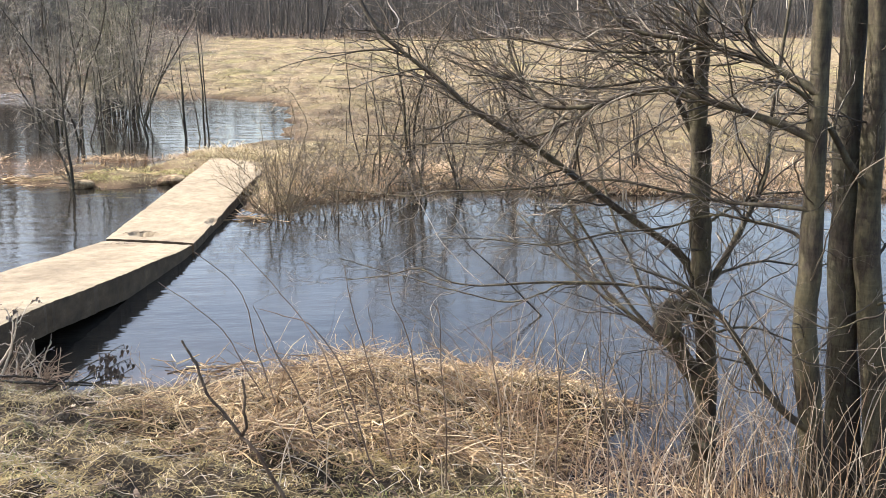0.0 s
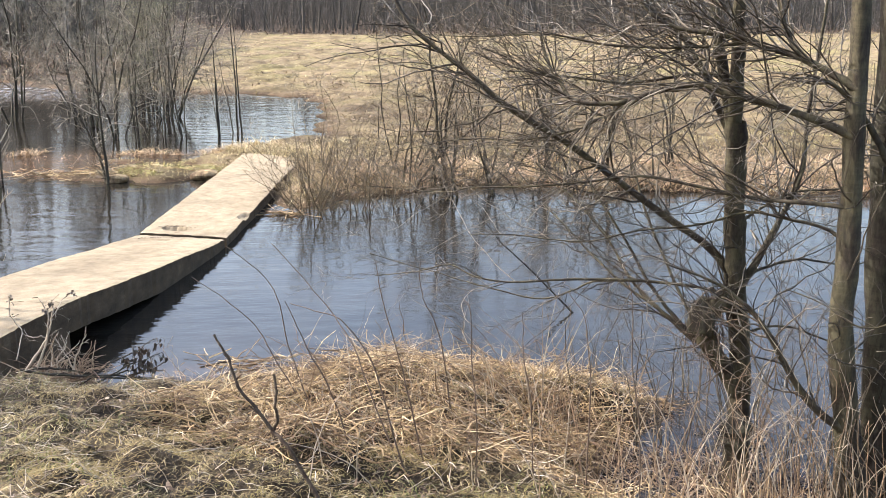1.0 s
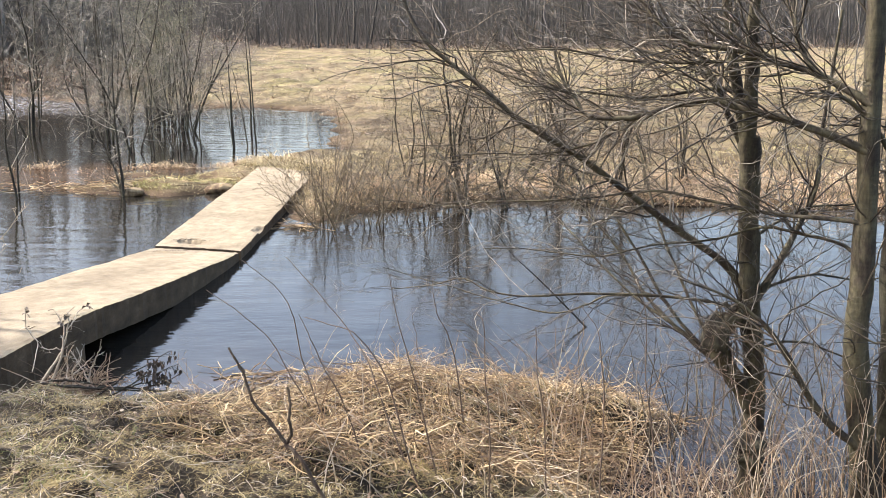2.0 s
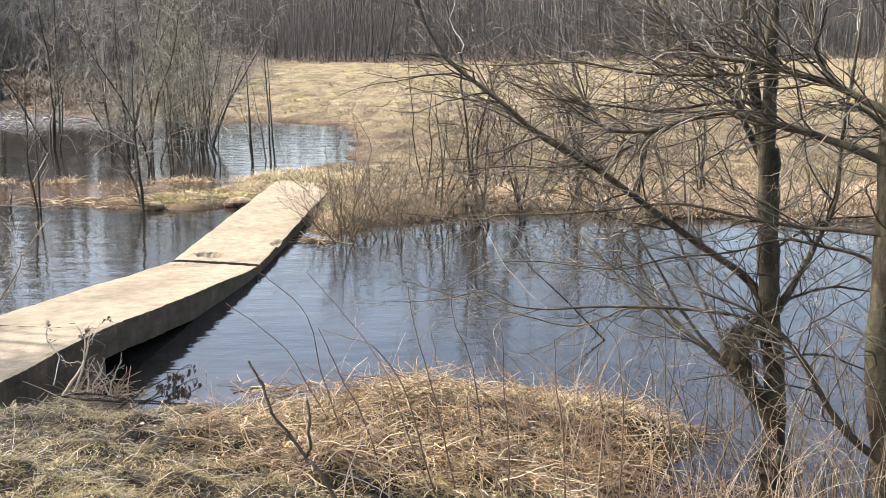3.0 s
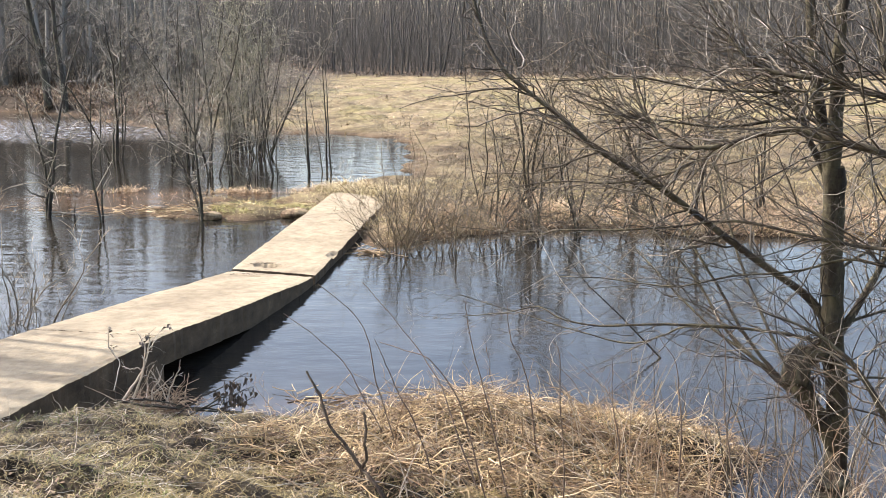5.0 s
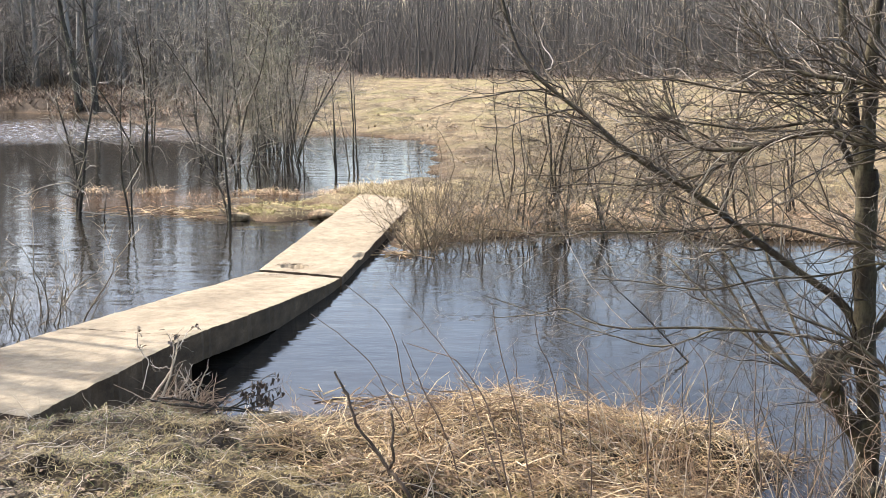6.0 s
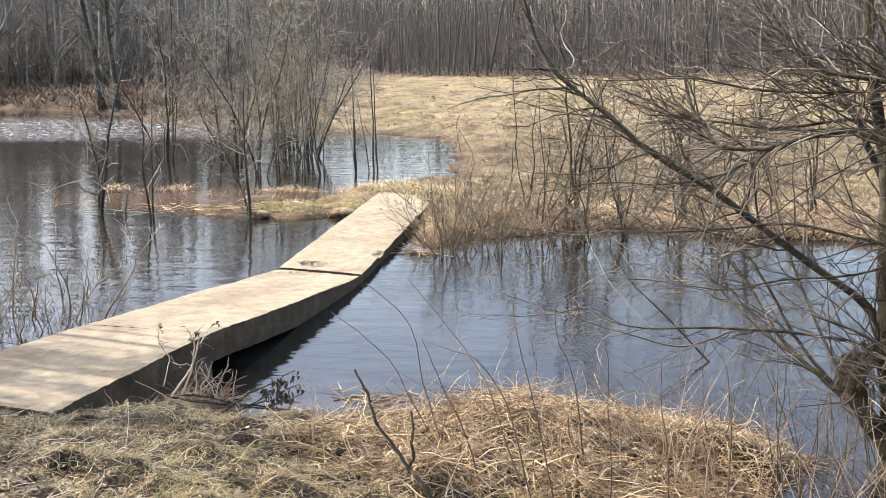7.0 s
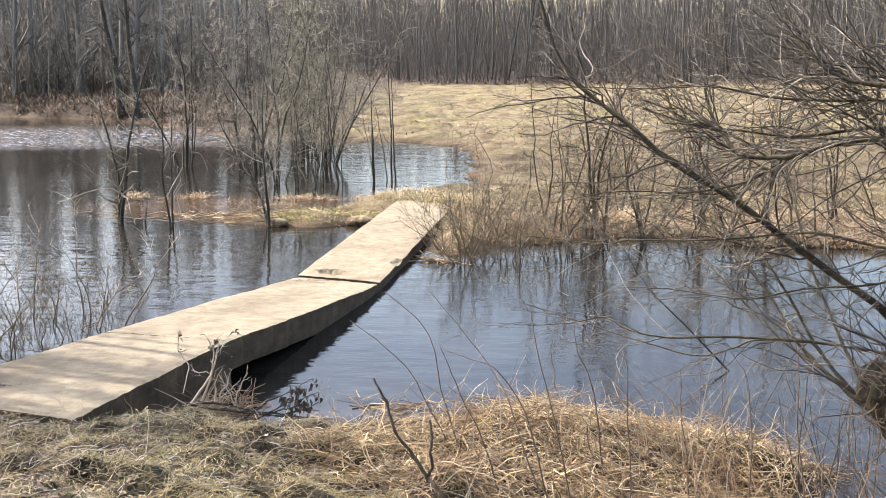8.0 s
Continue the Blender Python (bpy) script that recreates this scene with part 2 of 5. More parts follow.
TURF = mat_strands("bank_turf", [(0.0, (0.03, 0.021, 0.011)), (0.35, (0.14, 0.095, 0.038)), (0.7, (0.31, 0.24, 0.10)), (0.93, (0.66, 0.55, 0.31)), (1.0, (0.17, 0.18, 0.045))], 0.65, (4.6, (0.03, 0.022, 0.011)), 0.12, (1.3, (0.26, 0.195, 0.07)))
TUFT = mat_strands("tufted_grass", [(0.0, (0.10, 0.072, 0.03)), (0.4, (0.31, 0.23, 0.09)), (0.8, (0.56, 0.44, 0.20)), (1.0, (0.74, 0.61, 0.36))], 0.6, (1.9, (0.30, 0.25, 0.085)), 0.15, (3.2, (0.20, 0.125, 0.06)))
GREEN = mat_strands("fresh_grass", [(0.0, (0.09, 0.11, 0.03)), (0.6, (0.17, 0.19, 0.055)), (1.0, (0.34, 0.33, 0.13))], 0.6, None, 0.2)
MEADOW = mat_strands("meadow_grass", [(0.0, (0.26, 0.19, 0.10)), (0.5, (0.52, 0.42, 0.24)), (1.0, (0.68, 0.58, 0.38))], 0.75, (0.16, (0.40, 0.36, 0.13)), 0.2, (0.42, (0.28, 0.20, 0.11)))
MARSH = mat_strands("marsh_grass", [(0.0, (0.11, 0.078, 0.042)), (0.5, (0.235, 0.18, 0.098)), (1.0, (0.45, 0.37, 0.225))], 0.75, (0.5, (0.14, 0.126, 0.0532)), 0.2, (0.9, (0.196, 0.123, 0.0696)))
SEDGE = mat_strands("brown_sedge", [(0.0, (0.216, 0.144, 0.0855)), (0.5, (0.432, 0.333, 0.207)), (1.0, (0.612, 0.504, 0.342))], 0.75, (0.7, (0.306, 0.198, 0.117)), 0.2)
SODDEN = mat_strands("sodden_reed", [(0.0, (0.07, 0.042, 0.025)), (0.6, (0.18, 0.115, 0.065)), (0.9, (0.32, 0.23, 0.135)), (1.0, (0.5, 0.4, 0.26))], 0.5)
STICK = mat_bark("stick_bark", (0.045, 0.03, 0.02), (0.17, 0.115, 0.075), (0.16, 0.125, 0.085), 3.0)
OLIVE_TWIG = mat_strands("olive_twig", [(0.0, (0.075, 0.07, 0.04)), (0.55, (0.165, 0.155, 0.085)), (0.82, (0.29, 0.27, 0.16)), (1.0, (0.5, 0.46, 0.32))], 0.5)
PEAT = mat_bark("peat", (0.11, 0.07, 0.04), (0.30, 0.2, 0.115), (0.40, 0.30, 0.16))
STALK = mat_strands("dead_stalk", [(0.0, (0.17, 0.11, 0.07)), (0.6, (0.30, 0.21, 0.13)), (1.0, (0.50, 0.39, 0.26))], 0.6)
PALE_CANE = mat_strands("pale_cane", [(0.0, (0.20, 0.15, 0.10)), (0.5, (0.36, 0.29, 0.2)), (1.0, (0.74, 0.66, 0.53))], 0.45)
WOODS = mat_strands("far_woods", [(0.0, (0.06, 0.055, 0.047)), (0.6, (0.088, 0.08, 0.068)), (0.93, (0.125, 0.115, 0.1)), (1.0, (0.24, 0.225, 0.2))], 0.9)
# lighter copy of the woods grey; the colour offsets the trees' mutual shade
RIVER_WOOD_LIFTED = mat_strands("river_wood", [(0.0, (0.12, 0.11, 0.094)), (0.6, (0.20, 0.183, 0.156)), (1.0, (0.28, 0.257, 0.22))], 0.9)
DARK_STALK = mat_strands("dark_stalk", [(0.0, (0.085, 0.058, 0.04)), (1.0, (0.16, 0.115, 0.08))], 0.6)
LITTER = mat_strands("leaf_litter", [(0.0, (0.045, 0.03, 0.02)), (0.5, (0.13, 0.085, 0.05)), (0.85, (0.26, 0.18, 0.11)), (1.0, (0.48, 0.39, 0.27))], 0.7)
DEAD_LEAF = mat_strands("dead_leaf", [(0.0, (0.07, 0.052, 0.038)), (0.6, (0.15, 0.115, 0.085)), (1.0, (0.27, 0.215, 0.165))], 0.7)


# ---- mesh tools ----
def mesh_from(name, verts, faces, mat, smooth=True):
    """faces: an array of equal-sized rows."""
    me = bpy.data.meshes.new(name)
    verts, faces = np.asarray(verts, np.float32), np.asarray(faces, np.int32)
    k = faces.shape[1]
    me.vertices.add(len(verts))
    me.vertices.foreach_set("co", verts.ravel())
    me.loops.add(faces.size)
    me.loops.foreach_set("vertex_index", faces.ravel())
    me.polygons.add(len(faces))
    me.polygons.foreach_set("loop_start", np.arange(0, faces.size, k, dtype=np.int32))
    me.polygons.foreach_set("use_smooth", np.full(len(faces), smooth))
    me.update(calc_edges=True)
    me.validate()
    me.materials.append(mat)
    return me


def tube_mesh(batches, sides, rough=0.0, rng=None):
    """Vertices and quads of tapered tubes; batches: (points n,k,3; radii n,k)."""
    ang = np.arange(sides) * 2 * math.pi / sides
    ca, sa = np.cos(ang)[:, None], np.sin(ang)[:, None]
    ring = np.arange(sides)
    vs, fs, base = [], [], 0
    for P, R in batches:
        n, k = R.shape
        if not n:
            continue
        d = np.gradient(P, axis=1)
        d /= np.linalg.norm(d, axis=2, keepdims=True) + 1e-9
        ref = np.eye(3)[np.argmin(np.abs(d.mean(1)), axis=1)][:, None]
        u = np.cross(d, ref)
        u /= np.linalg.norm(u, axis=2, keepdims=True) + 1e-9
        v = np.cross(d, u)
        rr = np.repeat(R[..., None], sides, 2)
        if rough:
            rr = rr * (1 + rough * rng.standard_normal(rr.shape) + 2.2 * rough * np.sin(3 * ang + 0.22 * np.arange(k)[:, None]))
        vs.append((P[:, :, None] + rr[..., None] * (ca * u[:, :, None] + sa * v[:, :, None])).reshape(-1, 3))
        a = np.arange(n)[:, None, None] * (k * sides) + np.arange(k - 1)[None, :, None] * sides
        p, q = a + ring, a + np.roll(ring, -1)
        fs.append(base + np.stack([p, q, q + sides, p + sides], -1).reshape(-1, 4))
        base += n * k * sides
    return np.concatenate(vs), np.concatenate(fs)


def smooth_line(ctrl, n):
    """A Catmull-Rom line of n points through the control points."""
    c = np.asarray(ctrl, float)
    c = np.vstack([2 * c[0] - c[1], c, 2 * c[-1] - c[-2]])
    out = []
    for s in np.linspace(0, len(c) - 3 - 1e-6, n):
        i = int(s)
        t = s - i
        p0, p1, p2, p3 = c[i:i + 4]
        out.append(0.5 * (2 * p1 + (p2 - p0) * t + (2 * p0 - 5 * p1 + 4 * p2 - p3) * t * t + (3 * p1 - p0 - 3 * p2 + p3) * t ** 3))
    return np.array(out)


def unit(v):
    return v / (np.linalg.norm(v, axis=-1, keepdims=True) + 1e-9)


def strands(rng, p, d, length, k, wob, bend=(0.0, 0.0, 0.0)):
    """n wandering lines of k points from p (n,3) along d (n,3)."""
    n = len(p)
    steps = np.cumsum(rng.standard_normal((n, k - 1, 3)) * wob, 1) + unit(d)[:, None] + np.linspace(0, 1, k - 1)[None, :, None] * np.asarray(bend)
    steps = unit(steps) * (np.asarray(length) / (k - 1))[:, None, None]
    return np.concatenate([p[:, None], p[:, None] + np.cumsum(steps, 1)], 1)


def side_dirs(rng, d, angle, lean):
    w = rng.standard_normal(d.shape)
    w = unit(w - (w * d).sum(-1, keepdims=True) * d)
    a = angle[:, None]
    return unit(np.cos(a) * d + np.sin(a) * w + np.asarray(lean))


def sprout(rng, P, R, count, length, k, angle=0.8, lean=(0.0, 0.0, 0.0), lo=0.2, wob=0.12, thin=0.5, rmin=0.0016, taper=0.6, rmax=1.0, hi=1.0):
    """count side twigs on every line of the batch; length: metres, for each line or for all."""
    n, kk = R.shape
    i = np.repeat(np.arange(n), count)
    s = lo + (hi - lo) * rng.random(len(i))
    f = s * (kk - 1)
    j = np.minimum(f.astype(int), kk - 2)
    seg = P[i, j + 1] - P[i, j]
    p = P[i, j] + seg * (f - j)[:, None]
    d = side_dirs(rng, unit(seg), angle * (0.6 + 0.8 * rng.random(len(i))), lean)
    ln = np.broadcast_to(np.asarray(length, float), (n,))[i] * (0.4 + 0.9 * rng.random(len(i))) * (1.1 - taper * s)
    r0 = np.clip(R[i, j] * thin, rmin, rmax)
    return strands(rng, p, d, ln, k, wob, np.asarray(lean) * 0.5), np.linspace(1, 0.3, k)[None] * r0[:, None], ln


def twiggery(rng, P, R, counts, length, lean=(0, 0, 0), angle=0.8, wob=0.12, rmin=0.0016, lo=0.2, ks=(6, 4, 3), rmax=1.0, hi=1.0):
    """Twigs on twigs, one batch for each order."""
    out = []
    ln = length
    for c, k in zip(counts, ks):
        P, R, l = sprout(rng, P, R, c, ln, k, angle, lean, lo, wob, 0.5, rmin, 0.6, rmax, hi)
        out.append((P, R))
        ln, lo, hi = l * 0.48, 0.12, 1.0
    return out


def part(name, bm, mat, parent, label=""):
    """Links a bmesh, or a ready mesh, as one object under a thing."""
    if isinstance(bm, bmesh.types.BMesh):
        me = bpy.data.meshes.new(name)
        bmesh.ops.recalc_face_normals(bm, faces=bm.faces)
        bm.to_mesh(me)
        bm.free()
        me.materials.append(mat)
    else:
        me = bm
    ob = new(name, me)
    ob.parent = parent
    if label:
        tagged(ob, label)
    return ob


def part_tubes(name, batches, mat, parent, sides=5, label="", rough=0.0, rng=None, kind=""):
    v, f = tube_mesh(batches, sides, rough, rng)
    ob = part(name, mesh_from(name, v, f, mat), mat, parent, label)
    return tagged(ob, kind=kind)


def thing(name, place, label, category, group="", kind=""):
    ob = new(name)
    ob.location = place
    ob.empty_display_size = 0.2
    return tagged(ob, label, category, group, kind)


# ---- the lie of the land ----
SHORE = [(-60, 4.5), (-12, 6.0), (-10.5, 9.4), (-8.2, 9.6), (-7.2, 7.2), (-5, 6.9), (-3.9, 7.05), (-2.6, 7.1), (-1.5, 7.05), (-0.8, 7.2), (0, 7.35), (0.8, 7.25), (1.5, 6.95), (1.95, 6.55), (1.75, 6.2), (1.3, 5.9), (1.25, 5.4),
         (1.6, 5.0), (2.4, 4.75), (3.6, 4.5), (6, 4.2), (60, 2.5), (60, 13), (12, 14), (6.7, 14.3), (3.2, 14.8), (0.8, 15.3), (-0.4, 14.3), (-1.2, 13.7),
         (-1.6, 14.6), (-1.5, 16.2), (-2.7, 16.4), (-3.0, 16.0), (-4.3, 15.5), (-5.2, 15.7), (-5.7, 16.2), (-5.1, 17.2), (-4.6, 17.8), (-4.0, 18.8),
         (-2.4, 19.7), (-1.5, 20.8), (-1.5, 24.5), (-2.4, 28.8), (-4.5, 30.2), (-10, 31), (-15, 37), (-23, 40), (-60, 46)]


def shore_distance(x, y):
    """Metres from the water's edge; positive on land."""
    p = np.array(SHORE, float)
    q = np.roll(p, -1, 0)
    best = np.full(x.shape, 1e9)
    inside = np.zeros(x.shape, bool)
    for (ax, ay), (bx, by) in zip(p, q):
        ex, ey = bx - ax, by - ay
        t = np.clip(((x - ax) * ex + (y - ay) * ey) / (ex * ex + ey * ey), 0, 1)
        best = np.minimum(best, np.hypot(x - ax - t * ex, y - ay - t * ey))
        if ay != by:
            inside ^= ((ay > y) != (by > y)) & (x < ex * (y - ay) / ey + ax)
    ragged = np.where(y < 11, 0.05, 0.28) * ripple(x, y, 1.7, 0.3) + np.where(y < 11, 0.04, 0.14) * ripple(x, y, 4.3, 1.1)
    return np.where(inside, -best, best) + ragged * np.clip(1.5 - best / 3, 0, 1)


def ripple(x, y, s, seed):
    return np.sin(x * s + 1.7 * np.sin(y * s * 0.7 + seed)) * np.cos(y * s * 1.1 + 1.3 * np.sin(x * s * 0.6 - seed))


def height(x, y):
    x, y = np.asarray(x, float), np.asarray(y, float)
    d = shore_distance(x, y)
    near = y < 11
    dn = np.maximum(d, 0)
    bank = 1.28 * (1 - np.exp(-dn / 3.9)) + 0.09 * (1 - np.exp(-dn / 0.2))
    far = 0.14 * (1 - np.exp(-dn / 0.35)) + 0.004 * np.minimum(dn, 60) + 0.5 * np.clip((y - 62) / 60, 0, 1) + 0.75 * np.clip((-x - 9) / 6, 0, 1) * np.clip((y - 28) / 6, 0, 1) * (1 - np.exp(-dn / 1.3))
    drowned = np.clip((-2.7 - x) / 0.8, 0, 1) * np.clip((y - 16.3) / 0.5, 0, 1) * np.clip((20.5 - y) / 0.8, 0, 1)
    far = far - 0.19 * drowned * np.clip(0.75 + ripple(x, y, 1.5, 0.3) + 0.5 * ripple(x, y, 3.7, 1.3), 0, 1)
    z = np.where(near, bank, far)
    z = np.where(d < 0, -0.6 * (1 - np.exp(d / 1.1)), z)
    lump = 0.030 * ripple(x, y, 2.3, 1.0) + 0.036 * ripple(x, y, 5.1, 2.0) + 0.026 * ripple(x, y, 9.0, 3.0)
    u, v = 0.8 * x + 0.6 * y, 0.8 * y - 0.6 * x
    tuft = 0.038 * ripple(u, v, 10.0, 0.7) + 0.028 * ripple(u + 0.35 * v, v, 16.0, 2.1) + 0.02 * ripple(v, u, 6.3, 1.9)
    lump = lump + np.where(near, tuft, 0)
    return z + lump * np.clip(dn / 0.8, 0, 1) * np.where(near, 1.0, 0.8) + np.where(near, 0, (0.05 * ripple(x, y, 0.55, 4.0) + 0.07 * ripple(x, y, 1.15, 2.5) + 0.055 * ripple(0.8 * x + 0.6 * y, 0.8 * y - 0.6 * x, 2.4, 1.2)) * np.clip(dn / 3, 0, 1))


def build_ground():
    xs = np.concatenate([-np.geomspace(420, 9, 40), np.arange(-8.5, -4.5, 0.12), np.arange(-4.5, 3.5, 0.07), np.arange(3.5, 9, 0.12), np.geomspace(9.2, 420, 40)])
    ys = np.concatenate([-np.geomspace(80, 1, 12), np.arange(-0.5, 2.6, 0.12), np.arange(2.6, 7.6, 0.07), np.arange(7.6, 20, 0.12), np.arange(20, 48, 0.25), np.geomspace(48.5, 700, 40)])
    gx, gy = np.meshgrid(xs, ys)
    v = np.stack([gx, gy, height(gx, gy)], -1).reshape(-1, 3)
    nx, ny = len(xs), len(ys)
    i = (np.arange(ny - 1)[:, None] * nx + np.arange(nx - 1)[None]).ravel()
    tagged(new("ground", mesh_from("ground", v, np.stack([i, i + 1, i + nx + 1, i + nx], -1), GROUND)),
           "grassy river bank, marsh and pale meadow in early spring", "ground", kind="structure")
    w = [(-70, -2, 0), (70, -2, 0), (70, 52, 0), (-70, 52, 0)]
    tagged(new("water", mesh_from("water", w, [(0, 1, 2, 3)], WATER, False)), "dark flooding river with rippled sky reflections", "river", kind="structure")


build_ground()


# ---- footbridge ----
def slab(corners, thick, rng, dents=(), nx=110, ny=28, bow=0.0):
    """A worn concrete slab over four corners (near left, near right, far right, far left); dents: (along, across, half length, half width, depth)."""
    a, b, c, d = [np.array(k, float) for k in corners]
    s, t = np.meshgrid(np.linspace(0, 1, nx + 1), np.linspace(0, 1, ny + 1), indexing="ij")
    p = ((a * (1 - t[..., None]) + b * t[..., None]) * (1 - s[..., None]) + (d * (1 - t[..., None]) + c * t[..., None]) * s[..., None])
    p[..., 2] += rng.normal(0, 0.0018, s.shape) + 0.006 * ripple(p[..., 0], p[..., 1], 3.0, 2.0)
    wear = np.where((t == 0) | (t == 1), 1.0, 0.0)
    nick = np.convolve(rng.normal(0, 1, nx + 9), np.ones(5) / 5, "valid")[:nx + 1][:, None] * np.ones(ny + 1)
    p[..., 0] += wear * 0.007 * nick + wear * rng.normal(0, 0.0035, s.shape)
    p[..., 2] -= wear * (0.005 + 0.004 * np.abs(nick))
    p[..., 0] += bow * 4 * s * (1 - s) * t
    for u, v, hu, hv, deep in dents:
        e = ((s - u) / hu) ** 2 + ((t - v) / hv) ** 2
        p[..., 2] -= deep * np.clip(1.4 - e + rng.normal(0, 0.15, s.shape), 0, 1)
    bm = bmesh.new()
    vs = [[bm.verts.new(p[i, j]) for j in range(ny + 1)] for i in range(nx + 1)]
    top = [bm.faces.new((vs[i][j], vs[i][j + 1], vs[i + 1][j + 1], vs[i + 1][j])) for i in range(nx) for j in range(ny)]
    low = bmesh.ops.extrude_face_region(bm, geom=top)["geom"]
    for g in low:
        if isinstance(g, bmesh.types.BMVert):
            g.co.z -= thick
    bmesh.ops.recalc_face_normals(bm, faces=bm.faces)
    return bm


def build_bridge():
    rng = np.random.default_rng(5)
    bridge = thing("footbridge", (-2.4, 11.5, 0), "sagging sand-coloured concrete footbridge low over the flood", "footbridge")
    inv = Matrix.Translation((2.4, -11.5, 0))
    ramp_end = slab([(-4.62, 6.3, 0.46), (-3.12, 6.0, 0.46), (-2.665, 7.975, 0.425), (-3.842, 8.072, 0.43)], 0.48, rng, [], 44)
    near = slab([(-3.842, 8.077, 0.43), (-2.665, 7.98, 0.425), (-1.93, 11.40, 0.10), (-3.01, 11.72, 0.10)], 0.26, rng,
                [(0.935, 0.3, 0.010, 0.17, 0.03)], 60, bow=0.03)
    far = slab([(-3.0, 11.78, 0.112), (-1.92, 11.46, 0.112), (-1.52, 16.9, 0.17), (-2.56, 17.7, 0.17)], 0.23, rng,
               [(0.052, 0.36, 0.020, 0.15, 0.07), (0.21, 0.98, 0.03, 0.06, 0.04)])
    for bm, label in ((ramp_end, "ramp slab running up to the bank"), (near, "near slab sloping down to the joint"), (far, "level far slab with a chipped surface")):
        bmesh.ops.transform(bm, matrix=inv, verts=bm.verts)
        # faces that don't look up take the concrete with painted-in shade
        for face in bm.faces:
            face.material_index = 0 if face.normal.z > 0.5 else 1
        part("deck_slab", bm, CONCRETE, bridge, label).data.materials.append(SHADED_SIDE)
    bm = bmesh.new()
    bmesh.ops.create_cube(bm, size=1, matrix=Matrix.Translation((-0.02, 0.12, -0.45)) @ Matrix.Rotation(-0.28, 4, "Z") @ Matrix.Diagonal((0.9, 0.4, 0.6, 1)))
    bmesh.ops.bevel(bm, geom=bm.edges[:], offset=0.02, segments=2, affect="EDGES")
    part("pier", bm, CONCRETE, bridge)


build_bridge()


# ---- alders on the near bank ----
def alder(name, base, label, trunks, limbs, seed, twig_len=1.05, group="alders on the bank", counts=(4, 3), lean=(-0.2, 0.06, 0.06), dark=False):
    """trunks and limbs: (control points, thick radius, thin radius, twigs)."""
    rng = np.random.default_rng(seed)
    tree = thing(name, base, label, "tree", group)
    o = np.array(base, float)
    twigs = []
    for kind, rows in (("trunk", trunks), ("limb", limbs)):
        for ctrl, r0, r1, count in rows:
            k = 34 if kind == "trunk" else 28
            line = smooth_line(ctrl, k) + np.cumsum(rng.normal(0, 0.0022, (k, 3)), 0)
            rad = np.linspace(r0, r1, k) * (1.0 if kind == "trunk" else 0.84) * (1 + 0.06 * np.sin(np.arange(k) * 1.3 + seed))
            if kind == "trunk":
                rad = rad * (1 + 0.55 * np.exp(-(line[:, 2] - line[0, 2]) / 0.3)) if ctrl[0][2] < 0.2 else rad
            P, R = (line - o)[None], rad[None]
            part_tubes(kind, [(P, R)], BARK_DARK if dark else BARK, tree, 16 if kind == "trunk" else 9, rough=0.035, rng=rng)
            if count:
                twigs += twiggery(rng, P, R, (int(count * (1.9 if kind == "limb" else 1.0)), *counts), twig_len, lean, 0.62, 0.25, 0.0015, 0.15, (11, 8, 5), 0.0065)
    part_tubes("crown", twigs, TWIG, tree, 3, "tangle of fine bare twigs", kind="stuff")
    return tree


def burl(tree, centre, size, seed):
    """A knotty swelling with stubs, as a part of the tree."""
    rng = np.random.default_rng(seed)
    bm = bmesh.new()
    bmesh.ops.create_icosphere(bm, subdivisions=4, radius=1.0)
    ph = rng.random((6, 3)) * 6.283
    fr = rng.normal(0, 3.6, (6, 3))
    for v in bm.verts:
        q = np.array(v.co)
        k = 0.9 + 0.14 * float(np.sum(np.sin(fr * q + ph)) / 1.5) + 0.1 * float(np.sin(9 * q[0] + 7 * q[2]) * np.sin(11 * q[1] - 6 * q[2]))
        v.co = Vector((q * np.array(size) * k).tolist())
    for f in bm.faces:
        f.smooth = True
    ob = part("burl", bm, BARK_DARK, tree, "dark swollen mossy knot")
    ob.location = Vector(centre) - tree.location
    n = 46
    d = unit(rng.standard_normal((n, 3)) + np.array([-0.3, -0.1, 0.3]))
    P = strands(rng, d * np.array(size) * 0.75, d, 0.06 + 0.24 * rng.random(n) ** 2, 6, 0.3, (-0.2, 0, 0.3))
    tuft = part_tubes("shoot_tuft", [(P, np.linspace(1, 0.3, 6)[None] * (0.0022 + 0.0025 * rng.random((n, 1))))], TWIG, tree, 4, kind="stuff")
    tuft.location = ob.location
    return ob


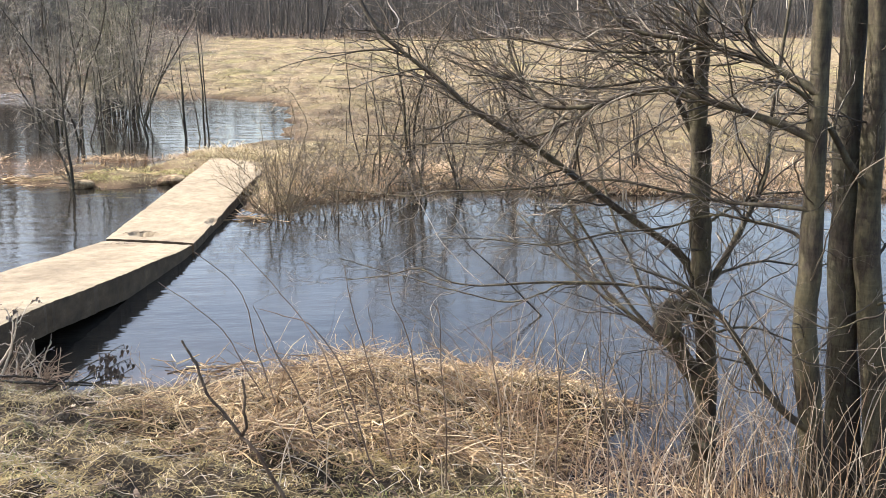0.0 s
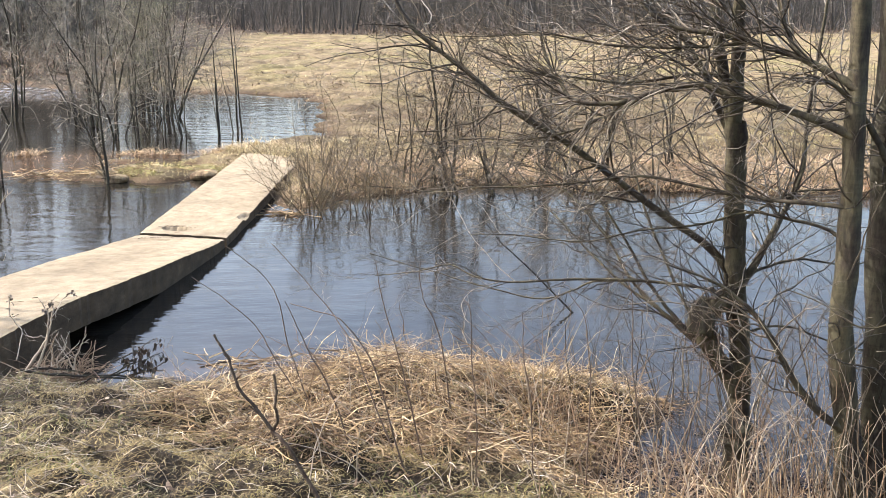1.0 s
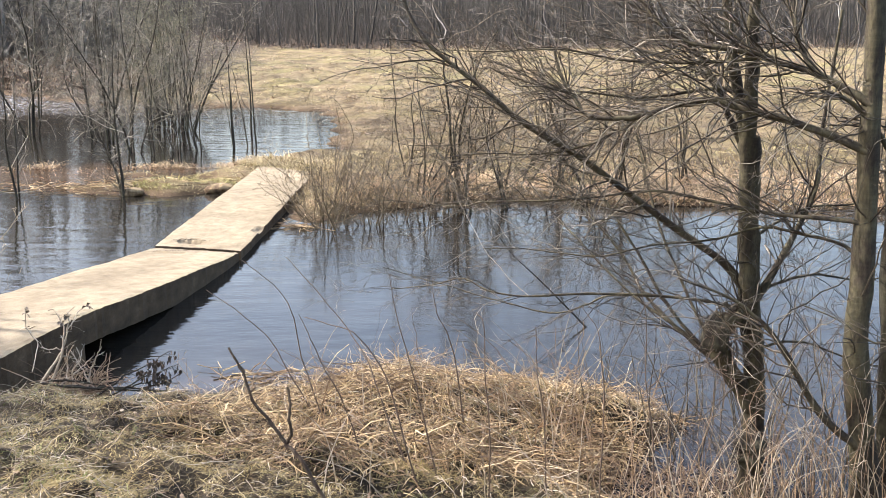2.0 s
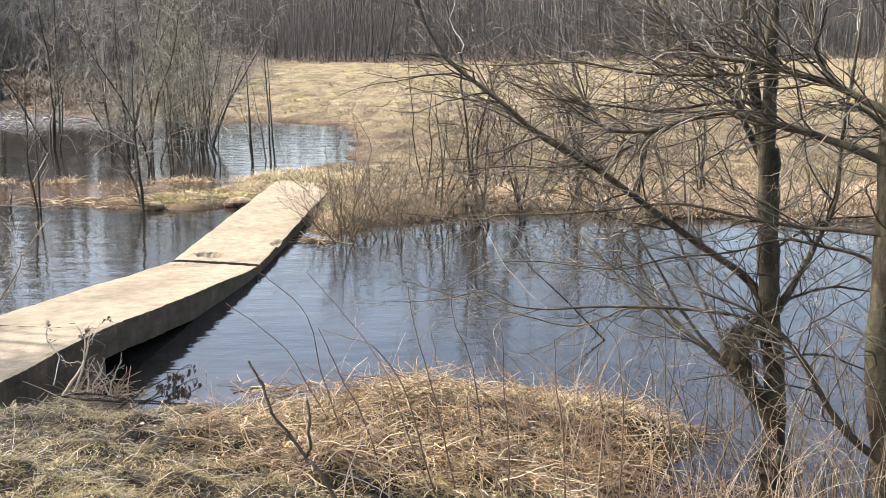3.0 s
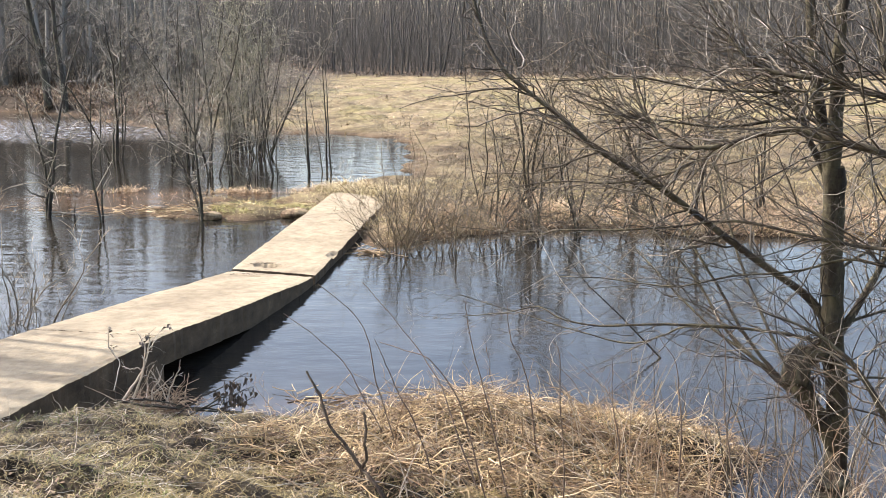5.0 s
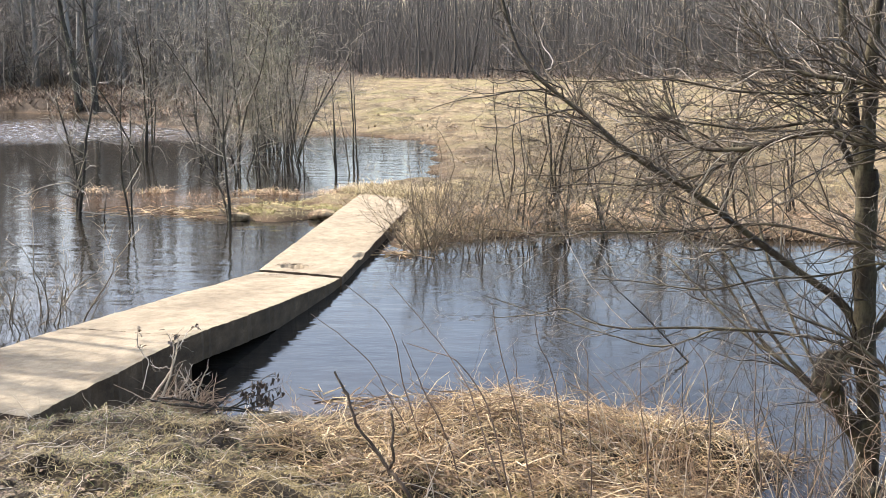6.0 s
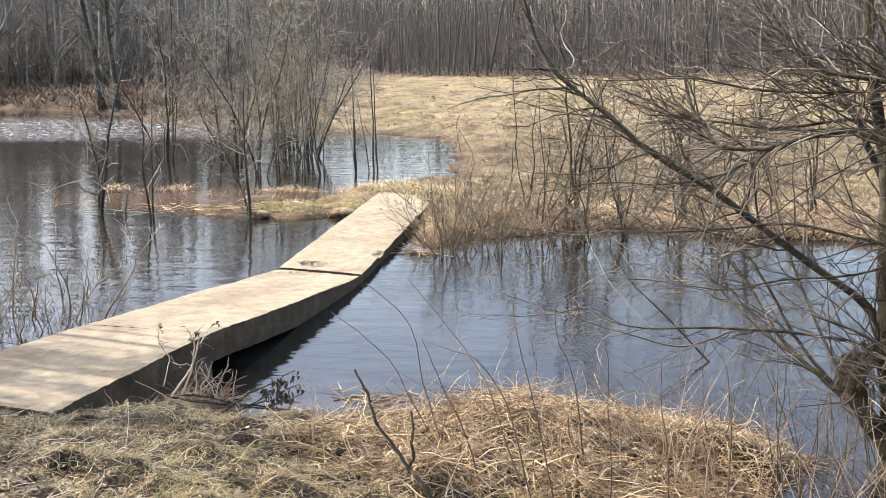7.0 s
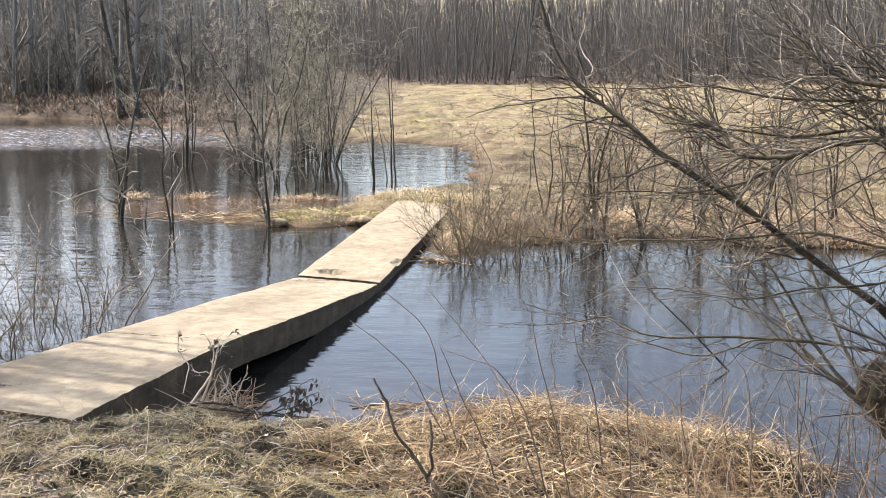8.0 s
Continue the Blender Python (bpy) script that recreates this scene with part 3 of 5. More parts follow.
def build_alders():
    first = alder("alder", (2.12, 5.5, 0.0), "slim olive-barked alder with a low fork, bare in spring", [
        ([(2.12, 5.5, -0.15), (2.12, 5.5, 0.55), (2.1, 5.5, 0.92), (2.04, 5.5, 1.27), (2.0, 5.5, 1.62), (1.97, 5.5, 1.95), (1.95, 5.5, 2.2)], 0.062, 0.058, 6),
        ([(1.95, 5.5, 2.12), (1.88, 5.54, 2.5), (1.85, 5.58, 2.71), (1.83, 5.62, 2.9), (1.79, 5.66, 3.35), (1.74, 5.7, 4.1), (1.7, 5.8, 6.0)], 0.036, 0.008, 12),
        ([(1.95, 5.5, 2.12), (1.93, 5.45, 2.6), (1.9, 5.4, 2.9), (1.89, 5.35, 3.5), (1.84, 5.3, 4.2), (1.9, 5.3, 6.4)], 0.045, 0.008, 14),
    ], [
        ([(2.03, 5.5, 1.25), (1.91, 5.59, 1.44), (1.72, 5.68, 1.57), (1.42, 5.77, 1.78), (1.05, 5.86, 2.05), (0.75, 5.94, 2.22), (0.49, 6.03, 2.43), (0.18, 6.12, 2.68), (0.04, 6.21, 2.89), (-0.1, 6.3, 3.3)], 0.030, 0.012, 26),
        ([(1.95, 5.5, 2.1), (1.86, 5.57, 2.3), (1.81, 5.63, 2.43), (1.76, 5.7, 2.55), (1.65, 5.77, 2.71), (1.51, 5.83, 2.83), (1.3, 5.9, 3.1)], 0.024, 0.010, 16),
        ([(2.06, 5.5, 1.22), (2.21, 5.57, 1.43), (2.32, 5.63, 1.6), (2.43, 5.7, 1.78), (2.5, 5.77, 1.97), (2.53, 5.83, 2.24), (2.6, 5.9, 2.9)], 0.028, 0.010, 14),
        ([(2.13, 5.52, 0.5), (2.05, 5.5, 0.66), (1.95, 5.49, 0.81), (1.87, 5.48, 0.96), (1.88, 5.47, 1.06), (1.96, 5.47, 1.13), (2.04, 5.47, 1.24)], 0.07, 0.056, 6),
        ([(2.05, 5.5, 1.17), (1.86, 5.61, 1.2), (1.54, 5.72, 1.22), (1.14, 5.84, 1.2), (0.81, 5.95, 1.15), (0.56, 6.06, 1.16), (0.39, 6.18, 1.21), (0.21, 6.29, 1.14), (-0.09, 6.4, 1.08)], 0.013, 0.003, 8),
        ([(1.56, 5.74, 1.21), (1.3, 5.91, 1.17), (1.18, 6.03, 1.08), (0.98, 6.14, 0.99), (0.73, 6.26, 1.02), (0.52, 6.37, 1.05), (0.26, 6.49, 1.11), (-0.13, 6.6, 1.2)], 0.009, 0.003, 6),
        ([(1.82, 5.55, 0.9), (1.62, 5.75, 1.14), (1.51, 5.9, 1.35), (1.31, 6.05, 1.69), (1.19, 6.2, 1.9)], 0.015, 0.006, 5),
        ([(1.84, 5.55, 0.88), (1.72, 5.8, 0.97), (1.54, 6.0, 1.14), (1.43, 6.2, 1.35), (1.2, 6.4, 1.62), (0.99, 6.6, 1.8)], 0.017, 0.005, 6),
        ([(1.9, 5.5, 0.85), (1.77, 5.9, 1.2), (1.66, 6.2, 1.6), (1.6, 6.5, 2.05), (1.5, 6.7, 2.5)], 0.014, 0.004, 4),
        ([(1.88, 5.5, 0.9), (1.45, 6.0, 1.15), (1.08, 6.5, 1.5), (0.75, 7.0, 1.9)], 0.013, 0.003, 4),
        ([(2.06, 5.5, 1.3), (2.4, 5.6, 1.36), (2.8, 5.7, 1.3), (3.2, 5.8, 1.38)], 0.012, 0.003, 9),
        ([(2.1, 5.5, 0.95), (2.35, 5.42, 1.02), (2.7, 5.3, 0.92), (3.0, 5.25, 0.98)], 0.010, 0.003, 8),
        ([(2.0, 5.5, 1.6), (2.4, 5.7, 1.76), (2.75, 5.8, 1.78), (3.1, 5.9, 1.9)], 0.011, 0.003, 8),
        ([(1.9, 5.52, 2.42), (1.78, 5.58, 2.46), (1.39, 5.66, 2.4), (1.09, 5.75, 2.43), (0.77, 5.87, 2.47), (0.52, 6.0, 2.56)], 0.014, 0.004, 18),
    ], 11)
    burl(first, (1.87, 5.48, 1.0), (0.075, 0.08, 0.14), 5)
    burl(first, (1.98, 5.47, 1.17), (0.085, 0.06, 0.06), 6)
    burl(first, (2.08, 5.45, 0.3), (0.085, 0.08, 0.12), 7)
    rng = np.random.default_rng(77)
    n = 90
    p = np.stack([rng.normal(1.9, 0.045, n), rng.normal(5.44, 0.05, n), rng.normal(1.0, 0.11, n)], 1)
    d = np.stack([rng.normal(-0.1, 0.5, n), rng.normal(0, 0.4, n), rng.normal(-0.5, 0.5, n)], 1)
    P = strands(rng, p, d, 0.08 + 0.3 * rng.random(n) ** 1.5, 6, 0.3, (0, 0, -0.9))
    v, f = tube_mesh([(P, np.linspace(1, 0.4, 6)[None] * (0.0016 + 0.0026 * rng.random((n, 1))))], 4)
    tagged(new("flood_wrack", mesh_from("flood_wrack", v, f, DARK_STALK)), "brown reed wrack caught on the alder's knot", "debris", kind="stuff")
    alder("alder", (2.6, 4.95, 0.1), "grey-green alder trunk with long low side limbs", [
        ([(2.62, 4.95, -0.05), (2.52, 4.94, 0.57), (2.43, 4.94, 1.11), (2.42, 4.93, 1.59), (2.39, 4.93, 2.05), (2.36, 4.92, 2.48), (2.33, 4.91, 2.9), (2.29, 4.91, 3.43), (2.24, 4.9, 4.2), (2.2, 4.9, 6.6)], 0.072, 0.03, 14),
    ], [
        ([(2.55, 4.9, 0.54), (2.36, 4.94, 0.68), (2.24, 4.99, 0.83), (2.1, 5.03, 1.08), (2.01, 5.07, 1.2), (1.94, 5.11, 1.27), (1.77, 5.16, 1.38), (1.53, 5.2, 1.47)], 0.030, 0.006, 12),
        ([(2.38, 4.9, 2.19), (2.2, 4.99, 2.27), (1.99, 5.08, 2.34), (1.77, 5.17, 2.4), (1.63, 5.26, 2.44), (1.42, 5.35, 2.38), (1.26, 5.44, 2.32), (1.05, 5.53, 2.32), (0.99, 5.62, 2.4), (0.92, 5.71, 2.52), (0.89, 5.8, 2.67)], 0.027, 0.009, 30),
        ([(1.42, 5.36, 2.37), (1.24, 5.64, 2.22), (1.07, 5.78, 2.11), (0.86, 5.92, 2.04), (0.42, 6.06, 2.01), (0.04, 6.2, 1.92)], 0.011, 0.003, 16),
        ([(2.36, 4.9, 2.44), (2.24, 4.99, 2.52), (2.12, 5.07, 2.59), (1.93, 5.16, 2.66), (1.72, 5.24, 2.71), (1.52, 5.33, 2.74), (1.39, 5.41, 2.82), (1.28, 5.5, 2.96)], 0.026, 0.009, 26),
        ([(2.12, 5.07, 2.59), (2.08, 5.17, 2.73), (2.05, 5.23, 2.9), (2.0, 5.3, 3.3)], 0.019, 0.01, 8),
        ([(1.93, 5.17, 2.66), (1.69, 5.33, 2.62), (1.41, 5.47, 2.61), (1.12, 5.6, 2.63), (0.88, 5.73, 2.67), (0.57, 5.87, 2.65), (0.18, 6.0, 2.65)], 0.012, 0.003, 26),
        ([(2.41, 4.9, 1.83), (2.17, 5.04, 1.83), (1.95, 5.19, 1.83), (1.7, 5.33, 1.87), (1.45, 5.48, 1.9), (1.15, 5.62, 1.84), (0.84, 5.77, 1.79), (0.51, 5.91, 1.75), (0.38, 6.06, 1.69), (-0.11, 6.2, 1.71)], 0.014, 0.003, 20),
        ([(2.42, 4.9, 1.62), (2.34, 5.04, 1.69), (2.17, 5.18, 1.72), (2.0, 5.31, 1.73), (1.78, 5.45, 1.63), (1.49, 5.59, 1.57), (1.18, 5.72, 1.47), (0.79, 5.86, 1.48), (0.52, 6.0, 1.45)], 0.013, 0.003, 18),
    ], 12)
    # the shade on this trunk is put into its colour by the darker bark
    alder("alder", (2.85, 5.15, 0.1), "alder trunk standing close behind another, bark darkened for its shade", [
        ([(2.88, 5.15, -0.1), (2.8, 5.14, 0.47), (2.74, 5.14, 1.03), (2.67, 5.13, 1.69), (2.62, 5.12, 2.32), (2.58, 5.11, 2.9), (2.54, 5.11, 3.5), (2.5, 5.1, 4.3), (2.5, 5.2, 6.8)], 0.097, 0.04, 18),
    ], [], 13, dark=True)
    alder("alder", (3.0, 5.0, 0.1), "stout alder trunk with one limb leaning over the others", [
        ([(3.03, 5.0, -0.05), (2.86, 5.0, 1.08), (2.78, 5.0, 1.56), (2.74, 5.0, 2.18), (2.69, 5.0, 2.9), (2.65, 5.0, 3.5), (2.64, 5.0, 4.3), (2.7, 5.0, 6.8)], 0.08, 0.03, 16),
    ], [
        ([(2.84, 4.98, 1.28), (2.78, 4.75, 1.36), (2.68, 4.62, 1.34), (2.6, 4.65, 1.3), (2.51, 4.7, 1.24), (2.41, 4.75, 1.24), (2.29, 4.85, 1.31), (2.16, 5.0, 1.34)], 0.009, 0.004, 5),
        ([(2.75, 5.0, 1.9), (2.59, 4.98, 2.08), (2.47, 4.96, 2.25), (2.35, 4.94, 2.37), (2.22, 4.92, 2.46), (2.09, 4.9, 2.49)], 0.026, 0.008, 12),
    ], 14)


build_alders()


# ---- bushes and saplings ----
def bush(name, label, category, stems, tall, spread, seed, mat, group, counts, r=0.012, lean=(0, 0, 0.25), twig=0.3, rmin=0.0025, lo=0.2, straight=0.05, curve=0.25, angle=0.75, stem_mat=None, wob=0.2):
    rng = np.random.default_rng(seed)
    b = thing(name, (0, 0, 0), label, category, group)
    a = rng.random(stems) * 6.283
    out = spread * (0.2 + 0.8 * rng.random(stems))
    ring = np.stack([np.cos(a), np.sin(a), np.zeros(stems)], 1)
    d = ring * out[:, None] + np.array([0, 0, 1.0])
    h = tall * (0.55 + 0.5 * rng.random(stems))
    P = strands(rng, ring * (0.04 + 0.16 * spread * rng.random((stems, 1))) + np.array([0, 0, -0.3]), d, h, 14, straight, (0, 0, curve))
    R = np.linspace(1, 0.15, 14)[None] * (r * (0.6 + 0.7 * rng.random(stems)))[:, None]
    for k in range(stems):
        part_tubes("stem", [(P[k:k + 1], R[k:k + 1])], stem_mat or mat, b, 6)
    part_tubes("crown", twiggery(rng, P, R, counts, h * twig, lean, angle, wob, rmin, lo, rmax=r * 0.4), mat, b, 3, "haze of thin bare twigs", kind="stuff")
    return b


def scatter(sources, spots, rng, z=0.0, lo=0.8, hi=1.15):
    """Spreads copies of the bushes over the spots, each turned and sized a little differently."""
    for k, (x, y) in enumerate(spots):
        m = pose(x, y, z, 0, 0, rng.random() * 360) @ Matrix.Scale(lo + (hi - lo) * rng.random(), 4)
        if k < len(sources):
            sources[k].matrix_basis = m
        else:
            copy_thing(sources[k % len(sources)], m)


def build_bushes():
    rng = np.random.default_rng(3)
    wil = [bush("willow_bush", "dark-stemmed bare willow standing at the flooded bank", "bush", 3, 3.1, 0.36, 20 + k, WILLOW, "willow bushes along the far bank", (17, 5, 1), 0.02, stem_mat=BARK_DARK, lean=(0, 0, 0.04), rmin=0.0026, straight=0.17, angle=1.2, curve=0.1, twig=0.3, lo=0.1, wob=0.28) for k in range(4)]
    scatter(wil, [(0.68, 14.55), (1.05, 14.25), (1.55, 14.35), (2.05, 14.2), (2.45, 12.3), (0.2, 14.9), (2.9, 14.8), (4.1, 14.9), (5.6, 14.9), (7.4, 14.8), (9.4, 14.6),
                  (-0.3, 16.4), (0.9, 17.0), (2.4, 17.2), (4.4, 17.4), (6.4, 17.2), (1.6, 19.6), (4.0, 20.4)], rng, 0.0, 0.8, 1.2)
    tall = [bush("tall_willow", "tall bare willow on the far bank with hazy ochre twigs", "bush", 4, 4.7, 0.3, 90 + k, WILLOW, "willow bushes along the far bank", (17, 6, 2), 0.024, stem_mat=BARK_DARK, lean=(0, 0, 0.06), rmin=0.0026, straight=0.13, angle=0.95, curve=0.12, twig=0.28, lo=0.15, wob=0.26) for k in range(2)]
    scatter(tall, [(0.85, 14.9), (1.7, 15.5), (2.5, 15.3), (0.2, 15.9), (3.4, 15.9), (1.3, 16.6), (4.7, 16.0)], rng, 0.0, 0.75, 1.05)
    arch = [bush("low_willow", "low willow bush with thin arching ochre twigs", "bush", 7, 1.8, 1.0, 25 + k, WILLOW, "low willows by the bridge end", (11, 4), 0.012, lean=(-0.05, 0, 0.12), rmin=0.0026, straight=0.11, angle=0.85, curve=0.35, twig=0.32) for k in range(3)]
    scatter(arch, [(-0.95, 13.3), (-1.2, 13.6), (-0.95, 15.3), (-0.4, 13.5), (-0.1, 13.9), (-0.55, 14.3), (0.4, 14.2), (1.3, 14.6), (3.3, 14.6), (6.4, 14.5)], rng, 0.0, 0.8, 1.25)
    over = [bush("low_willow", "low willow bush leaning its twigs over the bridge end", "bush", 7, 2.3, 0.85, 65 + k, WILLOW, "low willows by the bridge end", (13, 5), 0.012, lean=(-0.16, -0.03, 0.08), rmin=0.0022, straight=0.2, angle=1.0, curve=0.15, twig=0.36, wob=0.28) for k in range(2)]
    for k, (x, y, size) in enumerate(((-1.12, 14.5, 1.0), (-1.0, 13.5, 0.85), (-1.15, 15.7, 0.95), (-0.75, 14.9, 1.1))):
        m = pose(x, y, 0.02, 0, 0, 25 * k - 30) @ Matrix.Scale(size, 4)
        if k < 2:
            over[k].matrix_basis = m
        else:
            copy_thing(over[k % 2], m)
    grey = [bush("alder_thicket", ("tall grey-brown thicket standing in the flood", "tall grey-brown thicket standing in the flood", "dense olive-tinged thicket standing in the flood")[k], "bush", (6, 7, 9)[k], (4.6, 4.9, 5.4)[k], (0.3, 0.28, 0.2)[k], 30 + k, (GREY_TWIG, GREY_TWIG, OLIVE_TWIG)[k], "thickets in the backwater", (21, 7, 2), 0.022, stem_mat=BARK_DARK, rmin=0.0033, lean=(0, 0, 0.05), twig=0.27, angle=0.95, straight=0.09, curve=0.12, wob=0.26) for k in range(3)]
    scatter(grey, [(-5.6, 20.6), (-6.6, 22.6), (-6.35, 26.2), (-7.6, 24.6), (-5.5, 24.9), (-6.75, 26.9), (-8.6, 23.4), (-5.3, 24.2), (-5.95, 25.6)], rng, -0.1, 0.85, 1.1)
    # unseen thicket copies, added upstream on the near bank to shade bridge-side turf
    for x, y in ((-5.9, 4.9), (-5.7, 4.2)):
        copy_thing(grey[0], pose(x, y, 0.7, 0, 0, 40 * x) @ Matrix.Scale(1.0, 4))
    sap = [bush("sapling", "slender dark sapling standing in the water", "sapling", 3, 3.4, 0.16, 40 + k, GREY_TWIG, "saplings in the backwater", (12, 3), 0.022, stem_mat=BARK_DARK, rmin=0.004, twig=0.2, lo=0.3) for k in range(3)]
    scatter(sap, [(-3.55, 21.3), (-4.2, 20.8), (-3.2, 21.4), (-5.0, 20.2), (-4.6, 20.6)], rng, -0.1, 0.85, 1.1)
    isle = bush("island_tree", "small many-stemmed tree on the drowned island", "tree", 2, 2.7, 0.06, 46, GREY_TWIG, "saplings on the island", (17, 5, 2), 0.024, stem_mat=BARK_DARK, rmin=0.0036, twig=0.34, lo=0.12, straight=0.08, angle=1.15)
    isle.matrix_basis = pose(-4.47, 15.62, 0, 0, 0, 30)
    twin = bush("twin_sapling", "dark two-stemmed sapling with pale side shoots", "sapling", 2, 3.4, 0.14, 47, GREY_TWIG, "saplings on the island", (24, 4), 0.036, stem_mat=BARK_DARK, rmin=0.0038, twig=0.3, lo=0.08, straight=0.12, angle=1.2)
    twin.matrix_basis = pose(-7.05, 15.68, 0, 0, -4, 100)
    pole = bush("thin_sapling", "thin upright dark sapling in the shallows", "sapling", 2, 3.1, 0.05, 48, GREY_TWIG, "saplings on the island", (16, 3), 0.02, stem_mat=BARK_DARK, rmin=0.0035, twig=0.22, lo=0.2, straight=0.07)
    pole.matrix_basis = pose(-5.94, 15.41, 0, 0, 0, 10)
    stub = bush("snag", "short dark dead stem in the shallows", "stump", 1, 1.0, 0.02, 49, BARK_DARK, "", (2, 2), 0.03, rmin=0.003, twig=0.1)
    stub.matrix_basis = pose(-6.43, 15.5, 0)
    low = [bush("willow_shoots", "thin reddish willow shoots rising from the river", "bush", 10, 1.2, 1.0, 50 + k, WILLOW, "willow shoots in the river", (9, 4), 0.007, rmin=0.002, straight=0.14, angle=0.9, twig=0.36, curve=0.05) for k in range(2)]
    scatter(low, [(-4.55, 9.25), (-5.05, 8.95), (-5.45, 9.6), (-4.9, 9.9), (-5.75, 9.0)], rng, 0.0, 1.05, 1.5)
    suck = [bush("alder_suckers", "thin dark alder suckers rising from the flooded bank", "shoots", 7, 1.7, 0.6, 56 + k, TWIG, "suckers round the alders", (9, 3), 0.008, rmin=0.0016, straight=0.12, angle=0.8, twig=0.33, lean=(-0.1, 0, 0.1)) for k in range(2)]
    scatter(suck, [(1.75, 5.95), (2.35, 5.6), (1.45, 6.6), (2.75, 5.5), (2.45, 6.3), (2.95, 6.1), (3.3, 5.8), (2.15, 6.7)], rng, 0.0, 0.7, 1.1)
    lean = bush("leaning_sapling", "thin dark sapling leaning out of the water", "sapling", 1, 2.6, 0.0, 53, BARK_DARK, "", (8, 3), 0.018, rmin=0.002, twig=0.2, curve=0.0)
    lean.matrix_basis = pose(1.62, 8.8, 0.05, 0, -44, 0)
    # bare clump on the bank out of sight upstream, whose stems shade the near end of the bridge
    side = bush("alder_clump", "bare alder clump on the upstream bank", "tree", 6, 9.5, 0.06, 54, BARK, "alder clumps upstream", (26, 4), 0.055, rmin=0.007, twig=0.1, curve=0.0, straight=0.015)
    scatter([side], [(-9.0, 8.1), (-9.2, 8.7), (-8.8, 9.1), (-9.6, 8.3), (-9.4, 7.5), (-9.1, 8.45), (-9.5, 9.0), (-8.9, 7.8)], np.random.default_rng(2), 0.3, 0.9, 1.1)


build_bushes()


# ---- grass, reeds and straw ----
def blades(name, x, y, length, width, lie, mat, label, seed, lift=0.0, curl=0.5, category="grass"):
    """Bent blades of three quads; lie: how flat they lie (0 upright)."""
    rng = np.random.default_rng(seed)
    n = len(x)
    z = np.maximum(height(x, y), -0.02) + lift * rng.random(n)
    a = rng.random(n) * 6.283
    ln = length * (0.4 + 1.2 * rng.random(n) ** 1.5)
    w = width * (0.6 + 0.8 * rng.random(n))
    tilt = lie * (0.55 + 0.75 * rng.random(n))
    p = np.stack([x, y, z - 0.01], 1)
    rows = []
    for k in range(4):
        side = np.stack([-np.sin(a), np.cos(a), np.zeros(n)], 1) * (w * (0.5, 0.45, 0.35, 0.05)[k])[:, None]
        rows += [p - side, p + side]
        step = np.stack([np.cos(a) * np.sin(tilt), np.sin(a) * np.sin(tilt), np.cos(tilt)], 1)
        p = p + step * (ln / 3)[:, None]
        tilt = np.minimum(tilt + curl * (0.3 + rng.random(n)), 1.9)
        a = a + rng.normal(0, 0.5, n)
    v = np.stack(rows, 1).reshape(-1, 3)
    i = np.arange(n)[:, None] * 8
    f = np.concatenate([i + np.array([[0, 1, 3, 2]]) + 2 * k for k in range(3)])
    return tagged(new(name, mesh_from(name, v, f, mat)), label, category, kind="stuff")


def sample(rng, n, box, test):
    x, y = rng.uniform(box[0], box[2], n), rng.uniform(box[1], box[3], n)
    k = test(x, y)
    return x[k], y[k]


